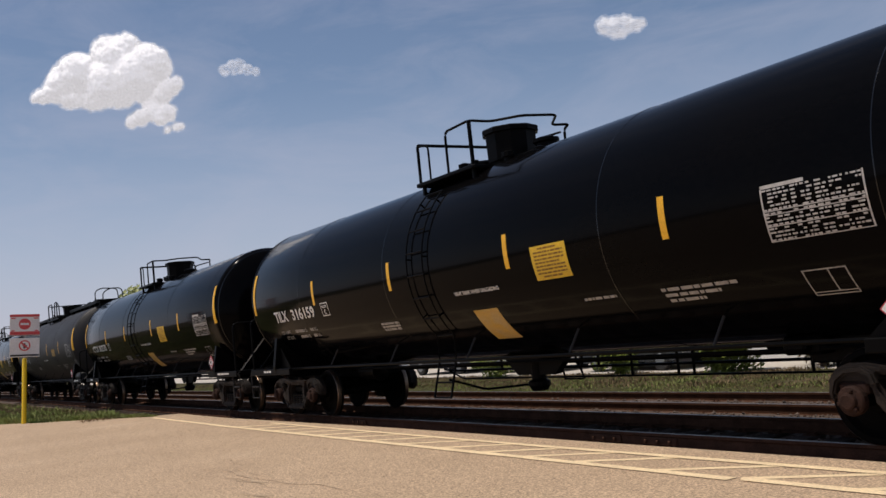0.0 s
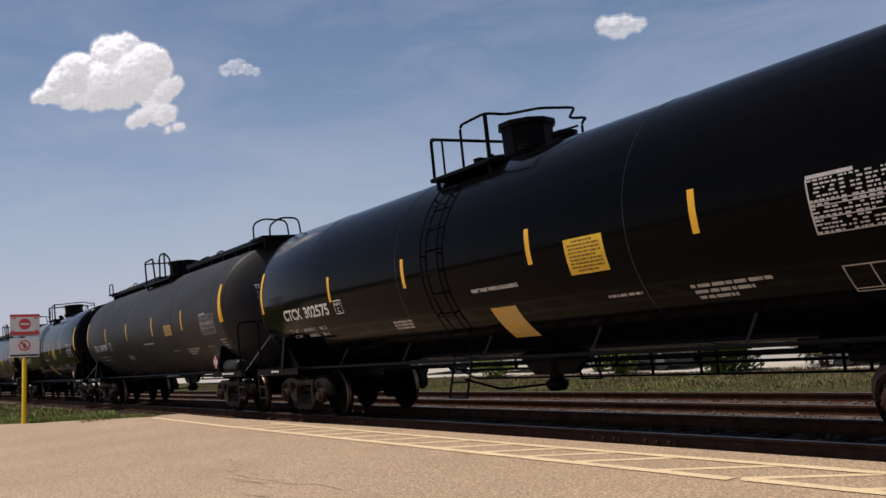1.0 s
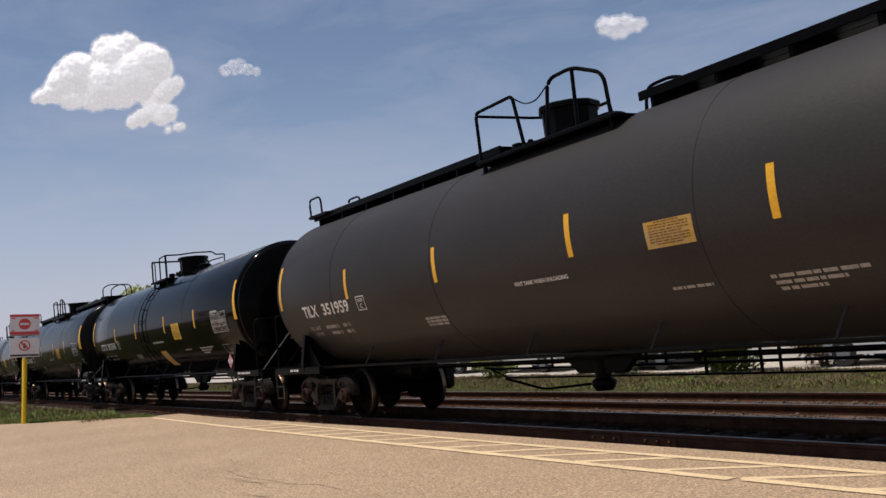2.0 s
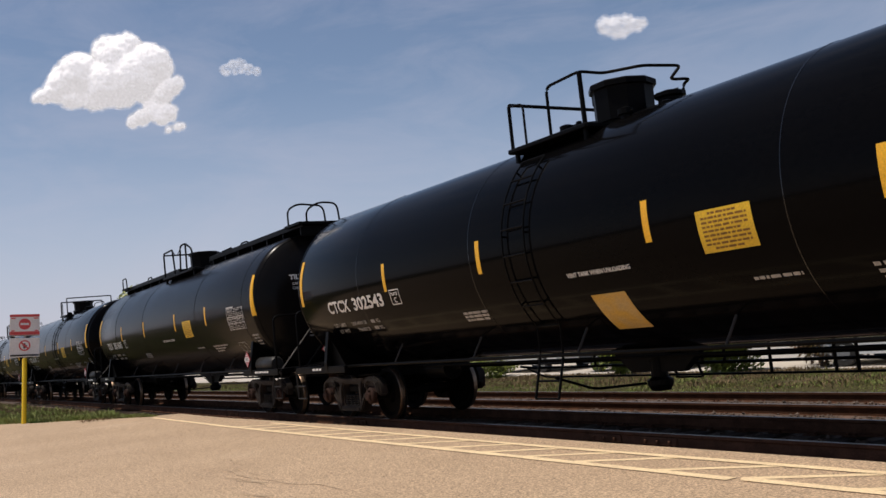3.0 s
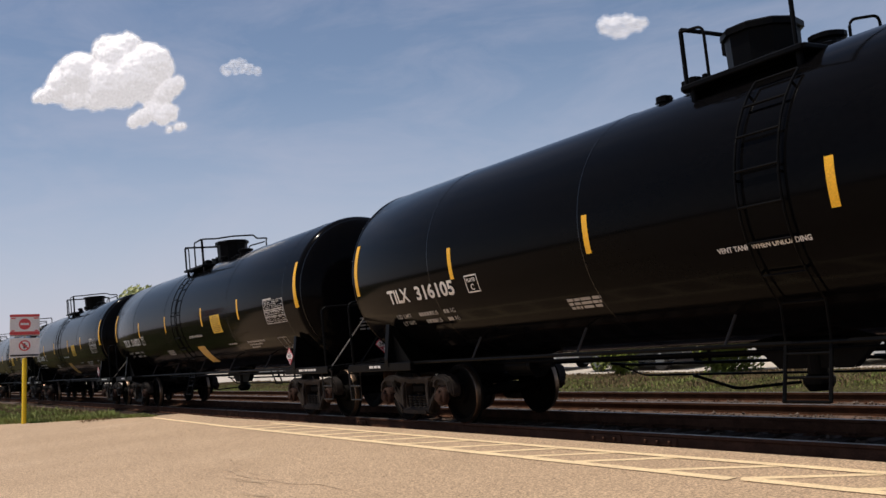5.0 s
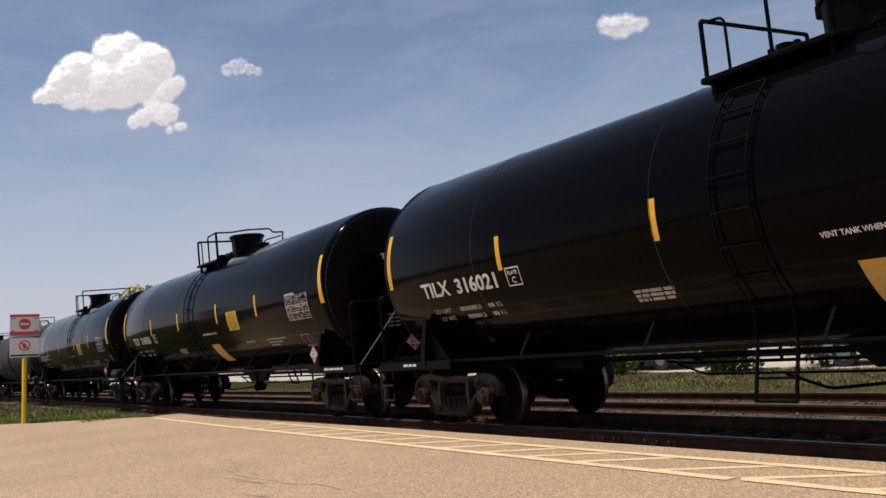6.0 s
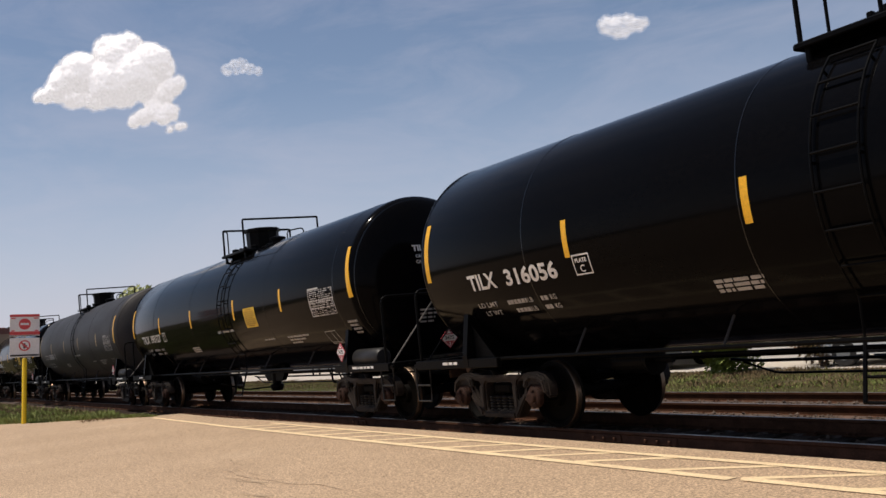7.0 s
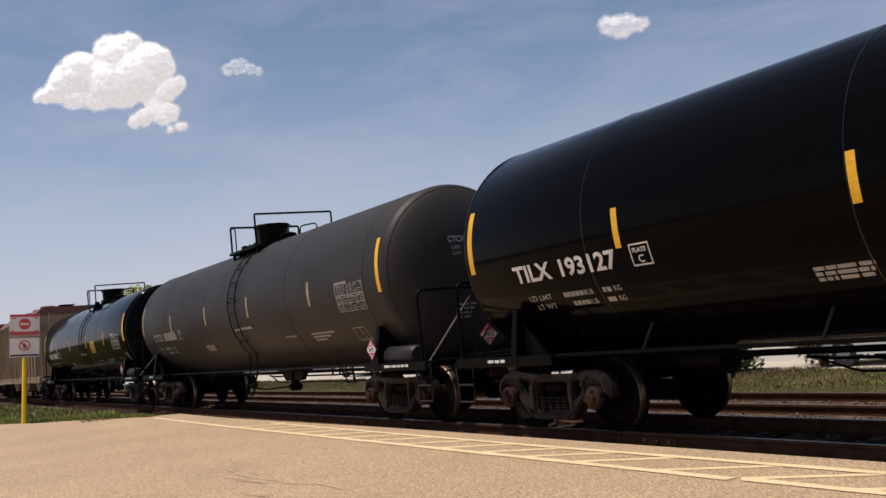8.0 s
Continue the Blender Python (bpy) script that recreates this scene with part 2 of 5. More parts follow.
def vapour(name, grain, low, high, most):
    """Cloud stuff with its added glow, torn open by noise: clear where it is thin."""
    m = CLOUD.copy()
    m.name = name
    n, l = m.node_tree.nodes, m.node_tree.links
    co, tex, cut = n.new("ShaderNodeTexCoord"), n.new("ShaderNodeTexNoise"), n.new("ShaderNodeMapRange")
    clear, mx = n.new("ShaderNodeBsdfTransparent"), n.new("ShaderNodeMixShader")
    tex.inputs["Scale"].default_value, tex.inputs["Detail"].default_value, tex.inputs["Roughness"].default_value = grain, 5, 0.65
    cut.inputs["From Min"].default_value, cut.inputs["From Max"].default_value, cut.inputs["To Max"].default_value = low, high, most
    l.new(co.outputs["Object"], tex.inputs["Vector"])
    l.new(tex.outputs["Fac"], cut.inputs["Value"])
    l.new(cut.outputs["Result"], mx.inputs["Fac"])
    l.new(clear.outputs["BSDF"], mx.inputs[1])
    l.new(n["Principled BSDF"].outputs["BSDF"], mx.inputs[2])
    l.new(mx.outputs["Shader"], n["Material Output"].inputs["Surface"])
    return m


VEILS = [vapour("thin_vapour", 0.05, 0.30, 0.75, 0.55), vapour("thinner_vapour", 0.055, 0.38, 0.80, 0.42), vapour("torn_vapour", 0.06, 0.44, 0.80, 0.30)]
PUFF = vapour("puffed_vapour", 0.045, 0.28, 0.75, 0.40)
WISP = vapour("wispy_vapour", 0.06, 0.34, 0.75, 0.24)


# ---- mesh building ----
class Shape:
    """Collects vertices and faces of one part."""

    def __init__(self):
        self.v, self.f = [], []

    def add(self, verts, faces):
        k = len(self.v)
        self.v += [tuple(p) for p in verts]
        self.f += [tuple(i + k for i in f) for f in faces]
        return self

    def box(self, x0, x1, y0, y1, z0, z1, b=0.012):
        """A box with chamfered edges."""
        b = min(b, 0.45 * (x1 - x0), 0.45 * (y1 - y0), 0.45 * (z1 - z0))
        xs, ys, zs = (x0, x1), (y0, y1), (z0, z1)
        verts, idx = [], {}
        for i in (0, 1):
            for j in (0, 1):
                for k in (0, 1):
                    sx, sy, sz = b * (1 - 2 * i), b * (1 - 2 * j), b * (1 - 2 * k)
                    for a, p in enumerate(((xs[i], ys[j] + sy, zs[k] + sz), (xs[i] + sx, ys[j], zs[k] + sz), (xs[i] + sx, ys[j] + sy, zs[k]))):
                        idx[i, j, k, a] = len(verts)
                        verts.append(p)
        F = []
        for i in (0, 1):
            q = [idx[i, 0, 0, 0], idx[i, 1, 0, 0], idx[i, 1, 1, 0], idx[i, 0, 1, 0]]
            F.append(q if i else q[::-1])
            q = [idx[0, i, 0, 1], idx[1, i, 0, 1], idx[1, i, 1, 1], idx[0, i, 1, 1]]
            F.append(q[::-1] if i else q)
            q = [idx[0, 0, i, 2], idx[1, 0, i, 2], idx[1, 1, i, 2], idx[0, 1, i, 2]]
            F.append(q if i else q[::-1])
        for i in (0, 1):
            for j in (0, 1):
                F.append([idx[i, j, 0, 0], idx[i, j, 1, 0], idx[i, j, 1, 1], idx[i, j, 0, 1]][:: 1 if i == j else -1])
                F.append([idx[i, 0, j, 0], idx[i, 1, j, 0], idx[i, 1, j, 2], idx[i, 0, j, 2]][:: -1 if i == j else 1])
                F.append([idx[0, i, j, 1], idx[1, i, j, 1], idx[1, i, j, 2], idx[0, i, j, 2]][:: 1 if i == j else -1])
                for k in (0, 1):
                    F.append([idx[i, j, k, 0], idx[i, j, k, 1], idx[i, j, k, 2]][:: 1 if (i + j + k) % 2 else -1])
        return self.add(verts, F)

    def tube(self, pts, r, seg=8, closed=False):
        """A round bar through points."""
        pts = [Vector(p) for p in pts]
        n, verts, F = len(pts), [], []
        for i, p in enumerate(pts):
            a = pts[(i - 1) % n] if (i or closed) else p
            c = pts[(i + 1) % n] if (i < n - 1 or closed) else p
            d = (c - a).normalized()
            ref = Vector((0, 0, 1)) if abs(d.z) < 0.9 else Vector((1, 0, 0))
            e1 = d.cross(ref).normalized()
            e2 = d.cross(e1)
            for s in range(seg):
                t = 2 * math.pi * s / seg
                verts.append(p + r * (math.cos(t) * e1 + math.sin(t) * e2))
        for i in range(n if closed else n - 1):
            for s in range(seg):
                j = (i + 1) % n
                F.append((i * seg + s, i * seg + (s + 1) % seg, j * seg + (s + 1) % seg, j * seg + s))
        if not closed:
            F += [tuple(range(seg))[::-1], tuple((n - 1) * seg + s for s in range(seg))]
        return self.add(verts, F)

    def lathe(self, profile, axis="x", centre=(0, 0, 0), seg=32, sector=None):
        """Turns (along, radius) pairs about an axis."""
        c, verts, F, n = Vector(centre), [], [], len(profile)
        for a, r in profile:
            for s in range(seg):
                t = 2 * math.pi * s / seg
                p = {"x": (a, -r * math.cos(t), r * math.sin(t)), "y": (r * math.sin(t), a, r * math.cos(t)), "z": (r * math.cos(t), r * math.sin(t), a)}[axis]
                verts.append(c + Vector(p))
        for i in range(n - 1):
            for s in range(seg):
                F.append((i * seg + s, i * seg + (s + 1) % seg, (i + 1) * seg + (s + 1) % seg, (i + 1) * seg + s))
        F += [tuple(range(seg))[::-1], tuple((n - 1) * seg + s for s in range(seg))]
        return self.add(verts, F)

    def prism(self, outline, axis, a0, a1, holes=(), worn=0.0):
        """Extrudes a flat outline, with holes bridged, along an axis (x: outline is y, z; y: x, z; z: x, y)."""
        bm = bmesh.new()
        def ring(poly):
            vs = [bm.verts.new({"x": (a0, p, q), "y": (p, a0, q), "z": (p, q, a0)}[axis]) for p, q in poly]
            return [bm.edges.new((vs[i], vs[(i + 1) % len(vs)])) for i in range(len(vs))]
        edges = ring(outline)
        for h in holes:
            edges += ring(h)
        bmesh.ops.triangle_fill(bm, edges=edges, use_beauty=True)
        got = bmesh.ops.extrude_face_region(bm, geom=bm.faces[:])
        d = Vector({"x": (a1 - a0, 0, 0), "y": (0, a1 - a0, 0), "z": (0, 0, a1 - a0)}[axis])
        bmesh.ops.translate(bm, verts=[g for g in got["geom"] if isinstance(g, bmesh.types.BMVert)], vec=d)
        bmesh.ops.recalc_face_normals(bm, faces=bm.faces[:])
        if worn:
            rim = [e for e in bm.edges if len(e.link_faces) == 2 and e.calc_face_angle() > 1.2]
            bmesh.ops.bevel(bm, geom=rim, offset=worn, segments=2, affect="EDGES", clamp_overlap=True)
        bm.verts.index_update()
        self.add([v.co[:] for v in bm.verts], [[v.index for v in f.verts] for f in bm.faces])
        bm.free()
        return self

    def mesh(self, name, mat, smooth=False):
        me = bpy.data.meshes.new(name)
        me.from_pydata(self.v, [], self.f)
        for m in (mat if isinstance(mat, (list, tuple)) else [mat]):
            me.materials.append(m)
        bm = bmesh.new()
        bm.from_mesh(me)
        bmesh.ops.recalc_face_normals(bm, faces=bm.faces[:])
        bm.to_mesh(me)
        bm.free()
        if smooth:
            me.polygons.foreach_set("use_smooth", [True] * len(me.polygons))
            me.set_sharp_from_angle(angle=radians(38))
        me.update()
        return me


def part(name, shape, mat, parent=None, label="", smooth=False):
    """One mesh object, under a thing or a part."""
    ob = new(name, shape.mesh(name, mat, smooth) if isinstance(shape, Shape) else shape)
    ob.parent = parent
    return tagged(ob, label)


def empty(name, x=0, y=0, z=0):
    ob = new(name)
    ob.empty_display_size = 0.3
    ob.location = (x, y, z)
    return ob


def text_shape(body, bold=0.018):
    """Flat triangles of a word in the built-in font, scaled to the unit box."""
    cu = bpy.data.curves.new("word", "FONT")
    cu.body, cu.offset, cu.resolution_u = body, bold, 3
    ob = new("word", cu)
    me = bpy.data.meshes.new_from_object(ob.evaluated_get(bpy.context.evaluated_depsgraph_get()))
    bpy.data.objects.remove(ob)
    xs, ys = [v.co.x for v in me.vertices], [v.co.y for v in me.vertices]
    x0, x1, y0, y1 = min(xs), max(xs), min(ys), max(ys)
    verts = [((v.co.x - x0) / (x1 - x0), (v.co.y - y0) / (y1 - y0)) for v in me.vertices]
    faces = [tuple(p.vertices) for p in me.polygons]
    bpy.data.meshes.remove(me)
    return verts, faces


# ---- train ----
R, ZC = 1.505, 2.472          # tank radius and the height of its axis
REAR, FRONT = -8.00, 7.46     # ends of the straight shell
HEAD, TAILHEAD = 0.47, 0.34   # depth of the dished ends
TRUCKS = (6.98, -6.90)
AXLE = 0.889


def on_tank(x, deg, lift=0.004):
    t = radians(deg)
    over = max(0.0, (x - FRONT) / HEAD)
    r = R * math.sqrt(max(0.0, 1 - over * over)) + lift
    return (x, -r * math.cos(t), ZC + r * math.sin(t))


def patch(shape, x0, x1, d0, d1, lift=0.004, steps=None, slant=0.0):
    """A thin sheet that follows the shell's curve."""
    n = steps or max(1, int(abs(d1 - d0) / 3))
    m = 6 if x1 + slant > FRONT else 1
    verts = []
    for i in range(n + 1):
        d = d0 + (d1 - d0) * i / n
        k = slant * (1 - i / n)
        verts += [on_tank(x0 + k + (x1 - x0) * j / m, d, lift if m == 1 else lift + 0.005) for j in range(m + 1)]
    w = m + 1
    return shape.add(verts, [(w * i + j, w * i + j + 1, w * i + w + j + 1, w * i + w + j) for i in range(n) for j in range(m)])


def wrap_text(shape, body, x0, x1, d0, d1, bold=0.018):
    verts, faces = text_shape(body, bold)
    return shape.add([on_tank(x0 + u * (x1 - x0), d0 + w * (d1 - d0), 0.010) for u, w in verts], faces)


def head_x(y, z):
    r = min(1.0, math.hypot(y, z - ZC) / R)
    return FRONT + HEAD * math.sqrt(1 - r * r)


def head_text(shape, body, y0, y1, z0, z1, bold=0.02):
    verts, faces = text_shape(body, bold)
    pts = [(y0 + u * (y1 - y0), z0 + w * (z1 - z0)) for u, w in verts]
    return shape.add([(head_x(y, z) + 0.006, y, z) for y, z in pts], faces)


def tank_shell():
    prof = []
    for i in range(15):
        t = math.pi / 2 * i / 14
        prof.append((REAR - TAILHEAD * math.cos(t), max(0.02, R * math.sin(t))))
    prof += [(x, R) for x in (-5, -2, 1, 4)]
    for i in range(25):
        t = math.pi / 2 * (1 - i / 24)
        prof.append((FRONT + HEAD * math.cos(t), max(0.02, R * math.sin(t))))
    return Shape().lathe(prof, "x", (0, 0, ZC), 96)


def ring(x, w=0.012, h=0.006):
    over = max(0.0, (x - FRONT) / HEAD)
    r = R * math.sqrt(1 - over * over)
    prof = [(x - w, r - 0.004), (x - w * 0.5, r + h * 0.8), (x, r + h), (x + w * 0.5, r + h * 0.8), (x + w, r - 0.012)]
    return Shape().lathe(prof, "x", (0, 0, ZC), 96)


def pipe(pts, r=0.02, bend=0.1, seg=8):
    """A bar with rounded corners."""
    pts = [Vector(p) for p in pts]
    out = [pts[0]]
    for i in range(1, len(pts) - 1):
        a, b, c = pts[i - 1], pts[i], pts[i + 1]
        k = min(bend, 0.45 * (a - b).length, 0.45 * (c - b).length)
        p, q = b + (a - b).normalized() * k, b + (c - b).normalized() * k
        for j in range(6):
            w = j / 5
            out.append(p * (1 - w) ** 2 + b * (2 * w * (1 - w)) + q * w * w)
    out.append(pts[-1])
    return Shape().tube(out, r, seg)


def wheel_shape():
    s = Shape()
    for side in (-1, 1):
        prof = [(0.66, 0.10), (0.66, 0.14), (0.70, 0.16), (0.715, 0.34), (0.685, 0.385), (0.685, 0.483), (0.705, 0.485), (0.722, 0.461), (0.80, 0.455),
                (0.806, 0.445), (0.806, 0.392), (0.775, 0.375), (0.745, 0.34), (0.76, 0.17), (0.83, 0.15), (0.83, 0.09)]
        s.lathe([(side * a, r) for a, r in prof], "y", (0, 0, 0), 40)
    s.lathe([(-1.08, 0.075), (-0.82, 0.085), (-0.4, 0.08), (0.4, 0.08), (0.82, 0.085), (1.08, 0.075)], "y", (0, 0, 0), 16)
    return s


def rim_shape(side):
    s = Shape()
    prof = [(0.724, 0.4622), (0.760, 0.4595), (0.798, 0.4566), (0.8075, 0.449)]
    k = 40
    verts = [(r * math.sin(2 * math.pi * i / k), side * a, r * math.cos(2 * math.pi * i / k)) for a, r in prof for i in range(k)]
    return s.add(verts, [(j * k + i, j * k + (i + 1) % k, (j + 1) * k + (i + 1) % k, (j + 1) * k + i) for j in range(3) for i in range(k)])


def sideframe_shape(side):
    """Cast side frame: humped pedestals, a wide spring opening and two V-shaped legs, all edges rounded."""
    half = [(0.22, 0.735), (0.46, 0.745), (0.74, 0.795), (0.92, 0.795), (1.06, 0.75), (1.15, 0.64), (1.16, 0.46), (1.09, 0.44), (1.06, 0.57), (0.98, 0.61), (0.80, 0.61),
            (0.72, 0.57), (0.69, 0.45), (0.60, 0.40), (0.46, 0.20), (0.38, 0.165)]
    out = [(-x, z) for x, z in half] + half[::-1]
    tri = [(0.66, 0.66), (0.63, 0.69), (0.48, 0.67), (0.46, 0.63), (0.475, 0.44), (0.51, 0.42), (0.57, 0.47)]
    mid = [(-0.33, 0.62), (-0.29, 0.66), (0.29, 0.66), (0.33, 0.62), (0.34, 0.27), (-0.34, 0.27)]
    y0, y1 = sorted((side * 0.94, side * 1.12))
    s = Shape().prism(out, "y", y0, y1, [tri, [(-x, z) for x, z in tri], mid], 0.028)
    a, b = sorted((side * 1.09, side * 1.155))
    for k in (-1, 1):
        arch = [(0.62, 0.60), (0.66, 0.71), (0.78, 0.775), (0.96, 0.76), (1.09, 0.69), (1.14, 0.52), (1.08, 0.50), (1.03, 0.63), (0.94, 0.69), (0.80, 0.70), (0.72, 0.66), (0.69, 0.58)]
        s.prism([(k * x, z) for x, z in arch], "y", a, b, (), 0.02)
        s.prism([(k * x, z) for x, z in [(0.40, 0.17), (0.46, 0.20), (0.68, 0.46), (0.63, 0.52), (0.39, 0.26)]], "y", a, b, (), 0.02)
        s.prism([(k * x, z) for x, z in [(0.355, 0.62), (0.455, 0.62), (0.45, 0.27), (0.37, 0.27)]], "y", *sorted((side * 1.10, side * 1.135)), (), 0.012)
    s.prism([(-0.62, 0.765), (0.62, 0.765), (0.50, 0.70), (-0.50, 0.70)], "y", a, b, (), 0.02)
    s.prism([(-0.40, 0.255), (0.40, 0.255), (0.38, 0.175), (-0.38, 0.175)], "y", a, b, (), 0.02)
    return s


def spring_shape(side):
    prof = []
    for i in range(5):
        z = 0.262 + i * 0.042
        prof += [(z, 0.062), (z + 0.012, 0.075), (z + 0.026, 0.075), (z + 0.036, 0.055)]
    return Shape().lathe(prof, "z", (0, side * 1.03, 0), 12)


def make_truck(car, tx):
    """Four-wheel truck: two side frames, bolster, springs, caps and wheelsets."""
    for side in (-1, 1):
        fr = part("sideframe", SIDEFRAME[side], None, car, "grey-dusted cast steel side frame")
        fr.location.x = tx
        for dx in (-0.22, -0.07, 0.08, 0.23):
            part("spring", SPRINGS[side], None, fr).location.x = dx
        for k in (-1, 1):
            cp = part("bearing_cap", CAPMESH[side], None, fr, "rusty bearing end cap")
            cp.location = (k * AXLE, 0, 0.457)
    bo = part("truck_bolster", BOLSTER, None, car)
    bo.location.x = tx
    br = part("brake_beam", BRAKEBEAM, None, bo)
    for k in (-1, 1):
        ws = part("wheelset", WHEELSET, None, car, "dark steel wheelset with polished treads")
        ws.location = (tx + k * AXLE, 0, 0.457)
        part("wheel_tread", RIM[-1], None, ws)
        part("wheel_tread", RIM[1], None, ws)


def cap_shape(side):
    s = Shape().lathe([(side * a, r) for a, r in ((1.10, 0.135), (1.17, 0.14), (1.19, 0.125), (1.20, 0.085), (1.235, 0.08), (1.245, 0.06))], "y", (0, 0, 0), 20)
    for i in range(3):
        t = 2 * math.pi * i / 3 + 0.3
        s.lathe([(side * 1.19, 0.022), (side * 1.225, 0.022), (side * 1.23, 0.012)], "y", (0.095 * math.sin(t), 0, 0.095 * math.cos(t)), 6)
    y0, y1 = sorted((side * 0.93, side * 1.12))
    return s.box(-0.15, 0.15, y0, y1, 0.05, 0.16, 0.02)


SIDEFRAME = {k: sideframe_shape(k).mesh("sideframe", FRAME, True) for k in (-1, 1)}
# near-black spring colour carries the shade inside the frame's opening
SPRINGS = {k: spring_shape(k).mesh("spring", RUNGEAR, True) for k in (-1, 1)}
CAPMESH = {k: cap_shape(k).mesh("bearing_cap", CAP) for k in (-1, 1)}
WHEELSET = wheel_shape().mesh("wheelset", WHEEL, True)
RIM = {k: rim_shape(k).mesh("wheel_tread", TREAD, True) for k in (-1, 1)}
# bolster takes the near-black wheel colour for the shade inside the truck
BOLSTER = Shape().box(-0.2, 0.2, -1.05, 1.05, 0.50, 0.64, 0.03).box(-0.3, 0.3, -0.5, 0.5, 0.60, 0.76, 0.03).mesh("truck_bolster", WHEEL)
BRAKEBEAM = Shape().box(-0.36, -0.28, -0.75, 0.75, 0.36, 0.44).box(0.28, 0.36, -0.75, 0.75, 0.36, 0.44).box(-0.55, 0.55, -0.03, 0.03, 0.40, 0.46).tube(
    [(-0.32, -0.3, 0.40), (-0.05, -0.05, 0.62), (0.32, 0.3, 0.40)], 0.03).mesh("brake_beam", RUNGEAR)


def diamond(car, x, y, z, facing):
    """Square placard on its point: white sheet, red border, black figures."""
    def put(u, w, lift):
        return (x + u, y - lift, z + w) if facing == "side" else (x + lift, y + u, z + w)
    h = 0.175
    s = Shape()
    a = [put(u, w, 0.0) for u, w in ((-h, 0), (0, -h), (h, 0), (0, h))]
    b = [put(u, w, 0.008) for u, w in ((-h, 0), (0, -h), (h, 0), (0, h))]
    s.add(a + b, [(3, 2, 1, 0), (4, 5, 6, 7), (0, 1, 5, 4), (1, 2, 6, 5), (2, 3, 7, 6), (3, 0, 4, 7)])
    pl = part("placard", s, PLACARDRED, car, "red and white diamond placard")
    w = Shape()
    w.add([put(u, q, 0.011) for u, q in ((-0.105, -0.052), (0.105, -0.052), (0.15, -0.01), (0.15, 0.01), (0.105, 0.055), (-0.105, 0.055), (-0.15, 0.01), (-0.15, -0.01))], [(0, 1, 2, 3, 4, 5, 6, 7)])
    w.add([put(u, q, 0.011) for u, q in ((-0.04, 0.075), (0.04, 0.075), (0, 0.125))], [(0, 1, 2)])
    k = 0.158
    for (u0, q0), (u1, q1) in zip(((-k, 0), (0, -k), (k, 0), (0, k)), ((0, -k), (k, 0), (0, k), (-k, 0))):
        n = 0.94
        w.add([put(*p, 0.0105) for p in ((u0, q0), (u1, q1), (u1 * n, q1 * n), (u0 * n, q0 * n))], [(0, 1, 2, 3)])
    part("placard_field", w, SIGNWHITE, pl)
    d = Shape()
    v, f = text_shape("3475", 0.03)
    d.add([put(-0.095 + 0.19 * p, -0.034 + 0.07 * q, 0.014) for p, q in v], f)
    part("placard_number", d, DARKINK, pl)
    d = Shape()
    v, f = text_shape("3", 0.03)
    d.add([put(-0.018 + 0.036 * p, -0.13 + 0.06 * q, 0.012) for p, q in v], f)
    part("placard_class", d, SIGNWHITE, pl)


